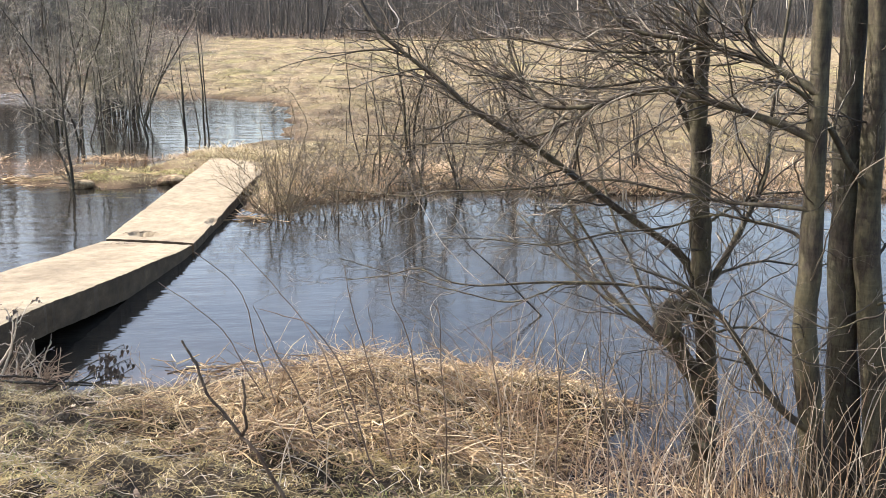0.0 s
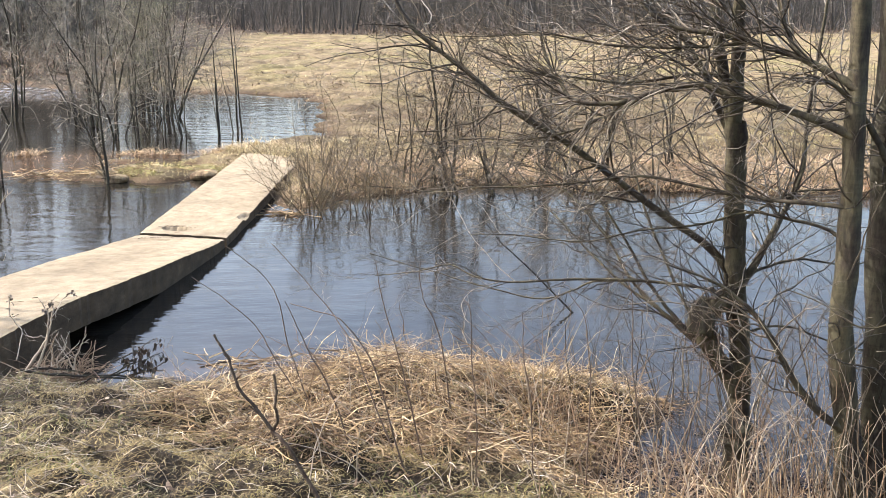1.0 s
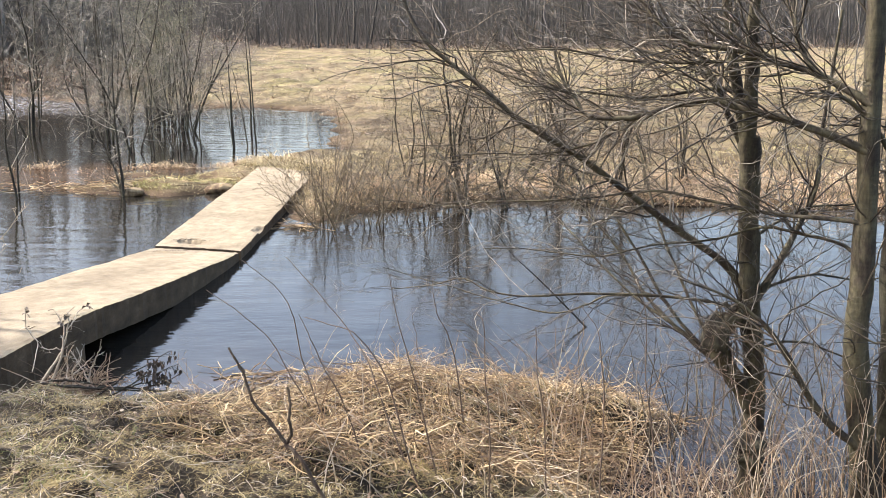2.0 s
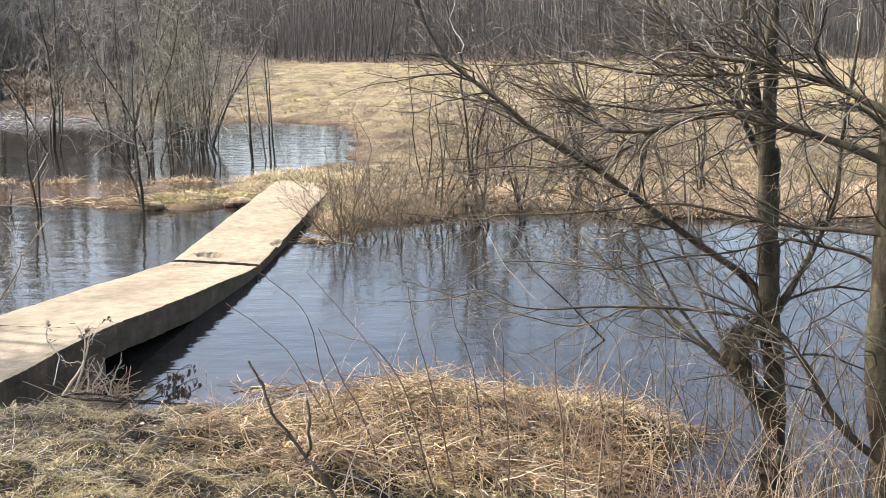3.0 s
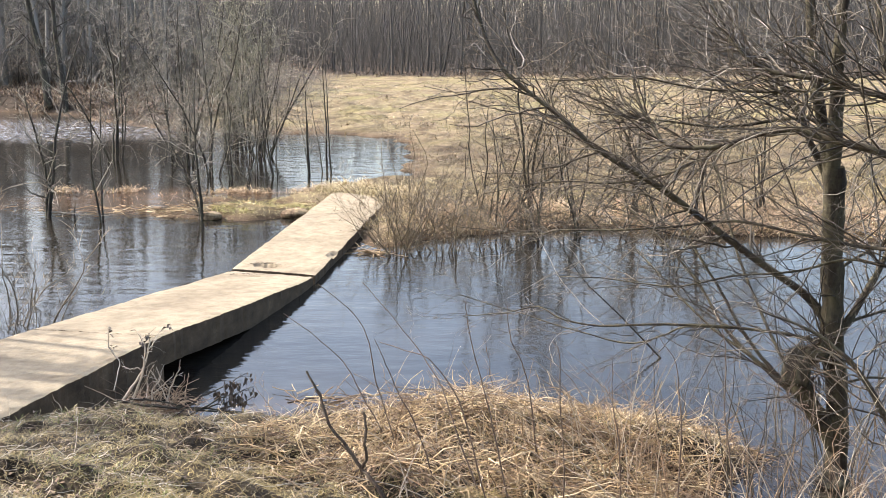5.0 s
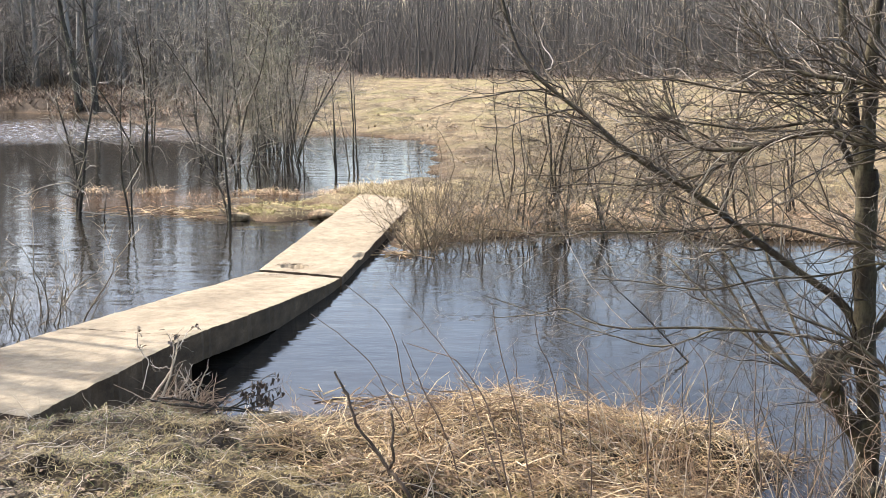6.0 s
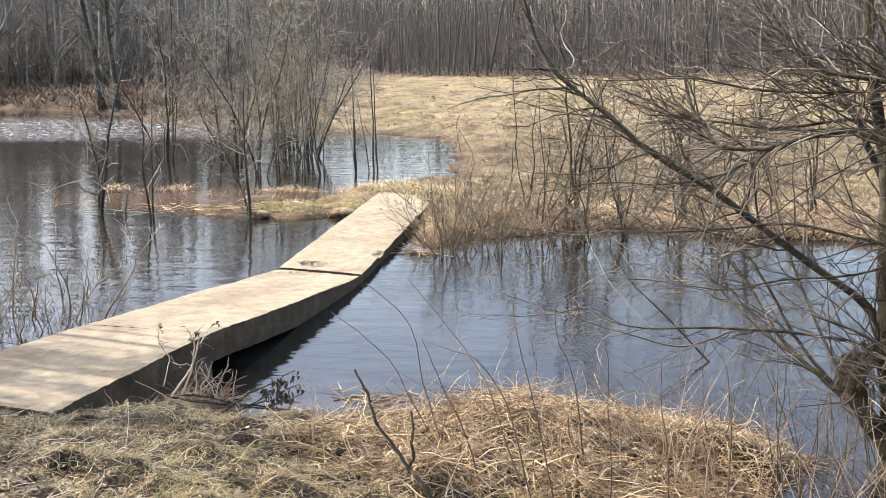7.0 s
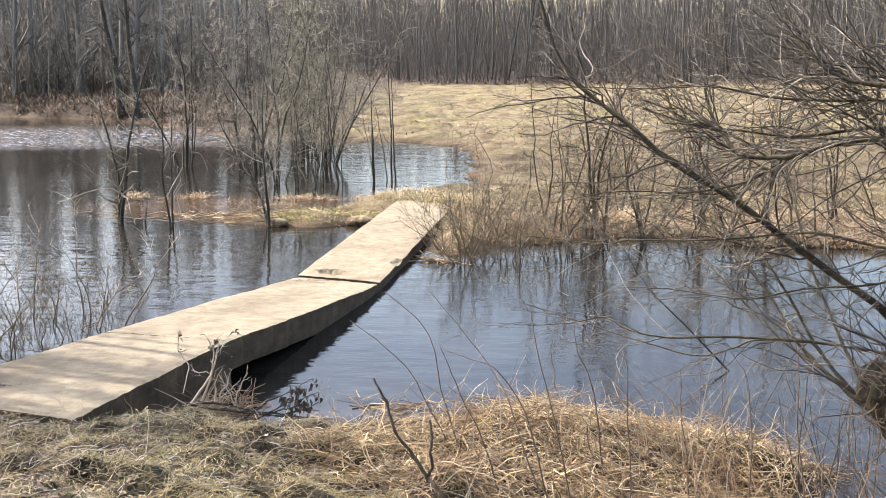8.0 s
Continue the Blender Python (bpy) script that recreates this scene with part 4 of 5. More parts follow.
def build_grass():
    rng = np.random.default_rng(7)
    x, y = sample(rng, 200000, (-6, 2.6, 4.5, 7.8), lambda x, y: (shore_distance(x, y) > 0.6 * rng.random(len(x)) ** 2) & (np.abs(x) < 0.6 * y + 0.6) & (0.75 + 0.5 * ripple(x, y, 6.0, 1.4) + 0.35 * ripple(x, y, 13.0, 0.4) > rng.random(len(x)) * 1.1))
    blades("bank_turf", x, y, 0.07, 0.0047, 1.45, TURF, "matted turf of bleached straw and green blades", 1, 0.05, 0.5)
    cx, cy = sample(rng, 7200, (-5.2, 2.7, 3.6, 7.5), lambda x, y: (shore_distance(x, y) > 0.12) & (np.abs(x) < 0.6 * y + 0.5) & (ripple(x, y, 2.7, 0.2) > -0.75))
    x, y = (np.repeat(c, 16) + rng.normal(0, 0.032, len(c) * 16) for c in (cx, cy))
    blades("turf_tufts", x, y, 0.054, 0.0037, 1.1, TUFT, "small tufts of bleached and olive grass in the turf", 31, 0.01, 0.6)
    x, y = sample(rng, 4200, (-4.5, 2.7, 3.0, 7.0), lambda x, y: (shore_distance(x, y) > 0.12) & (np.abs(x) < 0.6 * y + 0.5))
    n = len(x)
    a = rng.random(n) * 6.283
    P = strands(rng, np.stack([x, y, height(x, y) + 0.02 + 0.04 * rng.random(n)], 1), np.stack([np.cos(a), np.sin(a), rng.normal(0.05, 0.15, n)], 1), 0.06 + 0.24 * rng.random(n) ** 2, 5, 0.25, (0, 0, -0.25))
    P[..., 2] = np.maximum(P[..., 2], height(P[..., 0], P[..., 1]) + 0.012)
    v, f = tube_mesh([(P, np.linspace(1, 0.5, 5)[None] * (0.0011 + 0.0018 * rng.random((n, 1))))], 3)
    tagged(new("bleached_stems", mesh_from("bleached_stems", v, f, PALE_CANE)), "bleached grass stems lying on the turf", "grass", kind="stuff")
    x, y = sample(rng, 5200, (-3.0, 14.6, -1.0, 18.4), lambda x, y: (shore_distance(x, y) > 0.0) & ((y > 16.75 - 0.75 * (x + 1.5)) | (x > -1.72 + 0.03 * (y - 14.6))))
    blades("deck_end_grass", x, y, 0.2, 0.011, 0.9, MEADOW, "pale grass growing over the end of the deck", 34, 0.06, 0.5)
    x, y = sample(rng, 19000, (-5, 2.8, 2.5, 7.2), lambda x, y: (shore_distance(x, y) > 0.15) & (ripple(x, y, 1.7, 2.2) + 0.6 * ripple(x, y, 4.0, 1.0) > 0.45))
    blades("green_tufts", x, y, 0.07, 0.0045, 0.8, GREEN, "fresh green grass tufts in the old turf", 12, 0.02, 0.4)
    x, y = sample(rng, 11000, (-5, 2.8, 3.5, 7.4), lambda x, y: (shore_distance(x, y) > 0.1) & (ripple(x, y, 3.1, 0.7) + 0.3 > rng.random(len(x))))
    blades("leaf_litter", x, y, 0.05, 0.018, 1.3, LITTER, "dark dead leaves and stalk scraps in the turf", 11, 0.05, 0.5, "litter")
    x, y = sample(rng, 26000, (-7.8, 13.6, 10, 19.8), lambda x, y: (shore_distance(x, y) > 0.0) & ((x < -2.6) | (x > -1.5)) & (height(x, y) > 0.0))
    blades("island_grass", x, y, 0.12, 0.012, 1.0, MEADOW, "short pale grass on the island", 2)
    x, y = sample(rng, 4500, (-4.4, 15.8, -2.5, 17.6), lambda x, y: (shore_distance(x, y) > 0.12) & (ripple(x, y, 2.1, 0.9) > -0.4))
    blades("island_green", x, y, 0.1, 0.01, 0.9, YELLOW_GREEN, "yellow-green new grass on the island", 14)
    x, y = sample(rng, 17000, (-1.5, 14.2, 13, 17.2), lambda x, y: (shore_distance(x, y) > 0.0) & (ripple(x, y, 1.3, 3.0) > -0.3))
    blades("bank_sedge", x, y, 0.2, 0.012, 0.9, SEDGE, "rusty dead sedge along the far bank", 3)
    x, y = sample(rng, 34000, (0.3, 13.2, 13, 17.5), lambda x, y: (shore_distance(x, y) > 0.0) & (shore_distance(x, y) < 0.7 + 1.8 * rng.random(len(x)) ** 2) & (ripple(x, y, 2.3, 1.0) > -0.5))
    blades("bank_straw", x, y, 0.26, 0.013, 1.15, BANK_STRAW, "bright fallen straw along the far waterline", 32, 0.05, 0.5, "reeds")
    x, y = sample(rng, 3600, (-8.2, 18.35, -2.8, 18.95), lambda x, y: ripple(x, y, 2.2, 0.6) + 0.4 * ripple(x, y, 6.0, 0.6) > -0.1)
    blades("drowned_edge", x, y, 0.2, 0.012, 1.45, STRAW, "pale drowned grass at the edge of the backwater", 33, 0.03, 0.3)
    x, y = sample(rng, 32000, (-3, 16.5, 24, 34), lambda x, y: (shore_distance(x, y) > 0.05) & (ripple(x, y, 0.8, 5.0) > -0.2))
    blades("marsh_grass", x, y, 0.13, 0.022, 1.15, MARSH, "low bleached tussocks across the marsh", 4)
    x, y = sample(rng, 44000, (-32, 28, 48, 71), lambda x, y: (shore_distance(x, y) > 0.05) & (np.abs(x) < 0.7 * y))
    blades("meadow_grass", x, y, 0.11, 0.033, 1.2, MEADOW, "bleached short meadow grass", 5)
    cx, cy = sample(rng, 420, (-20, 20, 40, 62), lambda x, y: (shore_distance(x, y) > 0.4) & (np.abs(x) < 0.65 * y))
    x, y = (np.repeat(c, 34) + rng.normal(0, 0.16, len(c) * 34) for c in (cx, cy))
    hx, hy = sample(rng, 130, (-14, 26, 30, 60), lambda x, y: (shore_distance(x, y) > 0.8) & (np.abs(x) < 0.65 * y))
    x, y = (np.concatenate([c, np.repeat(h, 80) + rng.normal(0, 0.2, len(h) * 80)]) for c, h in ((x, hx), (y, hy)))
    blades("tussocks", x, y, 0.15, 0.022, 1.05, SODDEN, "brown tussocks dotted over the meadow", 13)
    x, y = sample(rng, 42000, (-40, 34, -9, 43), lambda x, y: shore_distance(x, y) > 0.0)
    blades("bank_thatch", x, y, 0.42, 0.03, 0.95, LITTER, "dead brown grass hanging over the far river bank", 6)
    x, y = sample(rng, 9000, (-10, 15.2, -2.6, 19.5), lambda x, y: (shore_distance(x, y) < 0.0) & (shore_distance(x, y) > -2.6) & (y > 16.0 + 0.1 * np.abs(x + 5)) & (ripple(x, y, 2.0, 1.0) > 0.0))
    blades("drowned_grass", x, y, 0.12, 0.010, 1.5, SEDGE, "drowned dead grass round the island", 8, 0.02)
    x, y = sample(rng, 24000, (1.0, 4.3, 3.6, 6.2), lambda x, y: (shore_distance(x, y) > -0.75) & (shore_distance(x, y) < 0.2) & (np.hypot((x - 2.15) * 0.8, y - 5.1) < 0.5 + 0.8 * rng.random(len(x))) & (ripple(x, y, 2.6, 1.7) > -0.5))
    blades("drowned_litter", x, y, 0.16, 0.008, 1.45, SODDEN, "sodden brown reed scraps round the alder foot", 21, 0.02, 0.3)
    x, y = sample(rng, 6000, (-48, 66, 48, 73), lambda x, y: np.abs(x) < 0.7 * y)
    blades("wood_edge_grass", x, y, 0.3, 0.05, 0.7, SODDEN, "reddish dead growth at the edge of the wood", 9)


def build_straw():
    rng = np.random.default_rng(8)

    def bed(x, y):
        return (shore_distance(x, y) > -0.12) & (x > -0.5 + 0.2 * np.sin(y * 9) - 0.8 * np.clip(6.6 - y, 0, 1)) & (y > 4.7 - 0.32 * x + 0.35 * np.sin(x * 2.3) + 0.3 * rng.random(len(x)))

    def heap(x, y):
        """Swept-up ridges of the mat, in metres over the soil."""
        return 0.055 * np.clip(ripple(x, y, 3.4, 0.8) + 0.5 * ripple(x, y, 8.0, 2.0) + 0.3, 0, 1.4) * np.clip(shore_distance(x, y) / 0.3, 0, 1)

    def mat_of(name, n, lift, length, radius, mat, label, wob, k=6):
        x, y = sample(rng, n, (-1.7, 3.7, 3.4, 7.9), bed)
        keep = 0.35 + 0.9 * (ripple(x, y, 4.2, 0.4) + 0.5 * ripple(x, y, 9.5, 1.3)) + 0.3 > rng.random(len(x))
        x, y = x[keep], y[keep]
        n = len(x)
        base = np.maximum(height(x, y), 0.0) + heap(x, y)
        a = -0.35 + 0.9 * ripple(x, y, 1.6, 2.6) + rng.normal(0, 0.75, n) + math.pi * (rng.random(n) < 0.4)
        d = np.stack([np.cos(a), np.sin(a), np.where(rng.random(n) < 0.12, rng.uniform(0.3, 0.9, n), rng.normal(0.05, 0.16, n))], 1)
        P = strands(rng, np.stack([x, y, base + 0.005 + lift * rng.random(n)], 1), d, length[0] + (length[1] - length[0]) * rng.random(n) ** 1.7, k, wob, (0, 0, -0.45))
        floor_z = np.maximum(height(P[..., 0], P[..., 1]), 0.0) + 0.8 * heap(P[..., 0], P[..., 1]) + 0.003
        P[..., 2] = np.maximum(P[..., 2], floor_z)
        R = np.linspace(1, 0.5, k)[None] * (radius[0] + (radius[1] - radius[0]) * rng.random(n) ** 2.2)[:, None]
        v, f = tube_mesh([(P, R)], 3)
        tagged(new(name, mesh_from(name, v, f, mat)), label, "reeds", kind="stuff")

    mat_of("reed_litter", 16000, 0.03, (0.07, 0.3), (0.0014, 0.0042), SODDEN, "brown broken reed litter under the fallen straw", 0.35, 5)
    mat_of("fallen_reeds", 17000, 0.06, (0.12, 0.6), (0.0013, 0.0055), STRAW, "thick mat of fallen straw-coloured reeds on the bank", 0.3)
    x, y = sample(rng, 17000, (-1.7, 3.8, 3.4, 7.9), bed)
    blades("reed_leaves", x, y, 0.13, 0.0075, 1.2, STRAW, "curled dry reed leaves in the straw mat", 41, 0.07, 0.7, "reeds")


# ---- stalks, sticks and drift ----
def stalk(name, ctrl, r0, r1, mat, label, category, group="", sides=6, k=22):
    """One bent dry stem."""
    base = np.array(ctrl[0], float)
    bent = np.random.default_rng(int(abs(base[0] * 977 + base[1] * 331)))
    P = (smooth_line(ctrl, k) + np.cumsum(bent.normal(0, 0.0022, (k, 3)), 0) - base)[None]
    v, f = tube_mesh([(P, np.linspace(r0, r1, k)[None])], sides)
    ob = tagged(new(name, mesh_from(name, v, f, mat)), label, category, group)
    ob.location = base
    return ob


def build_stalks():
    rng = np.random.default_rng(15)
    tall = "tall thin dead stalk arching over the reeds"
    for ctrl in (
            [(-0.5, 5.58, 0.45), (-0.69, 5.67, 0.78), (-0.79, 5.75, 0.94), (-0.96, 5.83, 1.1), (-1.17, 5.9, 1.23)],
            [(-0.4, 5.18, 0.5), (-0.5, 5.26, 0.8), (-0.56, 5.32, 1.01), (-0.61, 5.38, 1.23), (-0.72, 5.44, 1.38), (-0.91, 5.5, 1.52)],
            [(0.03, 4.88, 0.5), (-0.11, 5.02, 0.82), (-0.2, 5.14, 1.04), (-0.32, 5.26, 1.19), (-0.48, 5.38, 1.36), (-0.66, 5.5, 1.53)],
            [(0.09, 4.69, 0.45), (-0.03, 4.76, 0.86), (-0.11, 4.82, 1.09), (-0.25, 4.88, 1.26), (-0.39, 4.94, 1.3), (-0.53, 5.0, 1.33)],
            [(-0.2, 4.88, 0.52), (-0.31, 4.93, 0.87), (-0.4, 4.95, 1.05), (-0.48, 4.97, 1.23), (-0.53, 5.0, 1.33)],
            [(0.18, 4.88, 0.45), (0.09, 4.95, 0.84), (0.02, 5.0, 1.08), (-0.05, 5.05, 1.32), (-0.09, 5.1, 1.52)],
            [(0.44, 4.6, 0.42), (0.43, 4.62, 0.81), (0.41, 4.65, 1.11), (0.39, 4.67, 1.37), (0.36, 4.7, 1.42)],
            [(0.76, 4.8, 0.4), (0.74, 4.83, 0.81), (0.7, 4.87, 1.05), (0.69, 4.9, 1.29)],
            [(1.03, 4.7, 0.4), (1.04, 4.75, 0.83), (1.03, 4.8, 1.13), (1.0, 4.85, 1.3), (0.93, 4.9, 1.41)],
            [(1.28, 4.6, 0.4), (1.26, 4.62, 0.82), (1.22, 4.65, 1.12), (1.22, 4.68, 1.41), (1.18, 4.7, 1.61)],
            [(0.36, 5.49, 0.5), (0.3, 5.53, 0.95), (0.22, 5.57, 1.15), (0.19, 5.6, 1.35)]):
        stalk("dry_stalk", ctrl, 0.0048, 0.0019, DARK_STALK, tall, "stalk", "dry stalks on the bank")
    for k in range(150):
        x, y = rng.uniform(-0.4, 2.9) if k % 3 else rng.uniform(0.9, 2.6), rng.uniform(4.2, 6.2)
        if shore_distance(np.array([x]), np.array([y]))[0] < 0.1:
            continue
        z, h = float(height(x, y)), rng.uniform(0.4, 1.05) * (1.0 if x > 0.6 else 0.5)
        dx, dy = rng.normal(-0.06, 0.12), rng.normal(0, 0.1)
        stalk("dry_stalk", [(x, y, z - 0.03), (x + dx * 0.3, y + dy * 0.3, z + h * 0.4), (x + dx, y + dy, z + h * 0.75), (x + dx * 2.2, y + dy * 2, z + h)], 0.0036, 0.0012,
              STALK if rng.random() < 0.5 else PALE_CANE, "short dry stalk standing among the reeds", "stalk", "dry stalks on the bank", 5, 12)
    for k in range(190):
        x, y = rng.uniform(1.0, 3.2), rng.uniform(4.15, 5.7)
        z, h = max(float(height(x, y)), -0.05), rng.uniform(0.3, 1.0)
        a, ln = rng.random() * 6.283, rng.uniform(0.05, 0.35) if k % 4 else rng.uniform(0.3, 0.7)
        ex, ey = math.cos(a) * ln, math.sin(a) * ln * 0.5
        j1, j2 = rng.normal(0, 0.03), rng.normal(0, 0.04)
        stalk("dry_cane", [(x, y, z - 0.03), (x + ex * 0.3 + j1, y + ey * 0.2, z + h * 0.45), (x + ex * 0.6 + j2, y + ey * 0.6, z + h * 0.8), (x + ex * 1.1, y + ey * 1.1, z + h * rng.uniform(0.75, 1.1))],
              rng.uniform(0.0018, 0.0034), 0.001, PALE_CANE if k % 4 == 0 else (STALK if k % 2 else DARK_STALK), "thin dry cane at the foot of the alders", "cane", "canes round the alders", 5, 14)


    # long crooked twigs between the alder trunks
    for k in range(60):
        x, y = rng.uniform(1.9, 3.0), rng.uniform(4.5, 5.3)
        z, h = max(float(height(x, y)), -0.05), rng.uniform(0.7, 1.5)
        ex, j1, j2 = rng.normal(0, 0.35), rng.normal(0, 0.06), rng.normal(0, 0.08)
        stalk("dry_cane", [(x, y, z - 0.03), (x + ex * 0.25 + j1, y, z + h * 0.35), (x + ex * 0.5 - j1, y + j2, z + h * 0.6), (x + ex * 0.8 + j2, y, z + h * 0.85), (x + ex * 1.2, y - j1, z + h * rng.uniform(0.8, 1.05))],
              rng.uniform(0.002, 0.0042), 0.0011, (PALE_CANE, TWIG, STALK)[k % 3], "long crooked dry cane between the alder trunks", "cane", "canes round the alders", 5, 16)


def build_drift():
    rng = np.random.default_rng(16)
    stick = thing("forked_stick", (-0.36, 3.9, 0.85), "dark knobbly forked stick stuck in the bank", "stick")
    o = np.array((-0.36, 3.9, 0.85))
    main = smooth_line([(-0.3, 3.87, 0.8), (-0.43, 3.93, 1.02), (-0.5, 3.97, 1.08), (-0.57, 4.0, 1.17), (-0.65, 4.03, 1.27), (-0.69, 4.07, 1.38), (-0.75, 4.1, 1.47)], 30)
    fork = smooth_line([(-0.5, 3.97, 1.08), (-0.475, 3.97, 1.13), (-0.48, 3.97, 1.2), (-0.475, 3.98, 1.26), (-0.49, 4.0, 1.33)], 16)
    for line, r0, r1 in ((main, 0.0088, 0.0045), (fork, 0.0065, 0.005)):
        k = len(line)
        part_tubes("branch", [((line + rng.normal(0, 0.0022, line.shape) - o)[None], (np.linspace(r0, r1, k) * (1 + 0.18 * np.sin(np.arange(k) * 1.9) ** 2))[None])], STICK, stick, 8, rough=0.06, rng=rng)
    for i, (dx, dz) in ((20, (0.03, 0.03)), (24, (-0.02, 0.02)), (13, (-0.05, 0.05))):
        part_tubes("spur", [(np.array([main[i], main[i] + (dx, 0, dz)])[None] - o, np.array([[0.005, 0.002]]))], STICK, stick, 5)

    weed = thing("withered_weed", (-2.55, 6.75, 0.3), "pale withered weed with curled leaves beside the bridge", "weed")
    o = np.array((-2.55, 6.75, 0.3))
    # control points, radius, side twigs, leaves at the tip
    stems = (([(-2.6, 6.6, 0.25), (-2.46, 6.66, 0.44), (-2.38, 6.7, 0.57), (-2.33, 6.74, 0.73), (-2.32, 6.76, 0.82)], 0.0125, 6, 8),
             ([(-2.5, 6.58, 0.27), (-2.39, 6.64, 0.45), (-2.36, 6.68, 0.55), (-2.34, 6.72, 0.71), (-2.4, 6.76, 0.84)], 0.0105, 5, 7),
             ([(-2.38, 6.7, 0.58), (-2.43, 6.7, 0.6), (-2.47, 6.7, 0.59), (-2.53, 6.7, 0.62)], 0.004, 3, 0),
             ([(-2.6, 6.66, 0.42), (-2.63, 6.86, 0.57), (-2.69, 6.92, 0.64), (-2.73, 6.94, 0.72), (-2.74, 6.96, 0.83)], 0.004, 3, 11),
             ([(-2.33, 6.74, 0.7), (-2.31, 6.76, 0.75), (-2.27, 6.9, 0.81), (-2.22, 6.95, 0.86)], 0.003, 2, 7),
             ([(-2.2, 6.6, 0.3), (-2.18, 6.66, 0.43), (-2.13, 6.66, 0.52), (-2.08, 6.66, 0.61)], 0.006, 5, 0),
             ([(-2.3, 6.58, 0.28), (-2.3, 6.64, 0.42), (-2.25, 6.68, 0.52), (-2.27, 6.7, 0.6)], 0.006, 7, 0),
             ([(-2.45, 6.56, 0.28), (-2.36, 6.6, 0.38), (-2.24, 6.64, 0.46), (-2.16, 6.66, 0.5)], 0.006, 7, 0),
             ([(-2.12, 6.58, 0.27), (-2.2, 6.62, 0.38), (-2.27, 6.66, 0.5), (-2.33, 6.7, 0.56)], 0.005, 7, 0))
    for c, r, side, leaves in stems:
        line = smooth_line(c, 18) + np.cumsum(rng.normal(0, 0.0035, (18, 3)), 0) - o
        thick = np.linspace(r, 0.0026, 18)[None] * (1 + 0.15 * np.sin(np.arange(18) * 2.1))[None]
        part_tubes("stem", [(line[None], thick)], PALE_CANE, weed, 7, rough=0.05, rng=rng)
        part_tubes("twig_tangle", twiggery(rng, line[None], thick, (side, 2), 0.13, (0, 0, 0.05), 0.75, 0.25, 0.0014, 0.2, (6, 4)), PALE_CANE, weed, 4, kind="stuff")
        for k in range(leaves):
            p = line[-1 - rng.integers(0, 9 if side == 3 else 3)] + rng.normal(0, 0.012, 3)
            part("leaf", leaf_mesh(p, rng, 0.036), DEAD_LEAF, weed)

    bough = thing("dead_bough", (-1.9, 6.7, 0.2), "fallen bough with drooping dark withered leaves at the water", "branch")
    o = np.array((-1.9, 6.7, 0.2))
    for c in ([(-2.2, 6.54, 0.22), (-2.0, 6.62, 0.32), (-1.87, 6.68, 0.39), (-1.73, 6.74, 0.45), (-1.62, 6.8, 0.49)], [(-2.15, 6.52, 0.22), (-1.9, 6.64, 0.32), (-1.75, 6.7, 0.36), (-1.6, 6.8, 0.39)],
              [(-1.95, 6.62, 0.3), (-1.83, 6.68, 0.32), (-1.72, 6.72, 0.33)]):
        line = smooth_line(c, 16) - o
        line = line + np.cumsum(rng.normal(0, 0.006, line.shape), 0)
        part_tubes("branch", [(line[None], np.linspace(0.007, 0.002, 16)[None])], BARK_DARK, bough, 6)
        part_tubes("twig_tangle", twiggery(rng, line[None], np.full((1, 16), 0.004), (9, 2), 0.16, (0.1, 0, 0.05), 0.6, 0.25, 0.0014, 0.3, (6, 4)), BARK_DARK, bough, 4, kind="stuff")
        hubs = [line[i] + rng.normal(0, 0.025, 3) for i in rng.integers(8, 16, 6)]
        for k in range(40):
            p = hubs[k % 6] + np.array([0, 0, -0.015]) + rng.normal(0, 0.018, 3)
            part("leaf", leaf_mesh(p, rng, 0.04, True), DEAD_LEAF, bough)

    # drift of dry roots and straw against the bridge's flank
    x, y = rng.normal(-2.27, 0.11, 150), rng.normal(6.68, 0.07, 150)
    z = np.maximum(height(x, y), 0.02) + 0.05
    d = np.stack([rng.normal(0.05, 0.6, 150), rng.normal(0.1, 0.4, 150), 0.5 + rng.normal(0, 0.35, 150)], 1)
    P = strands(rng, np.stack([x, y, z], 1), d, 0.16 + 0.26 * rng.random(150), 6, 0.25, (0, 0, -0.8))
    v, f = tube_mesh([(P, np.linspace(1, 0.4, 6)[None] * (0.0025 + 0.003 * rng.random((150, 1))))], 4)
    tagged(new("drift_straw", mesh_from("drift_straw", v, f, STALK)), "tangle of bleached roots and straw against the bridge", "debris", kind="stuff")
    for c in ([(-2.5, 6.45, 0.42), (-2.1, 6.55, 0.33), (-1.7, 6.75, 0.22), (-1.4, 6.85, 0.16)], [(-2.35, 6.6, 0.33), (-2.0, 6.66, 0.29), (-1.55, 6.8, 0.2)], [(-2.45, 6.55, 0.4), (-2.2, 6.6, 0.36), (-1.9, 6.6, 0.31)]):
        stalk("drift_stem", c, 0.009, 0.004, BARK_DARK, "dark washed-up stem lying along the bank", "stem", "drift stems at the water")


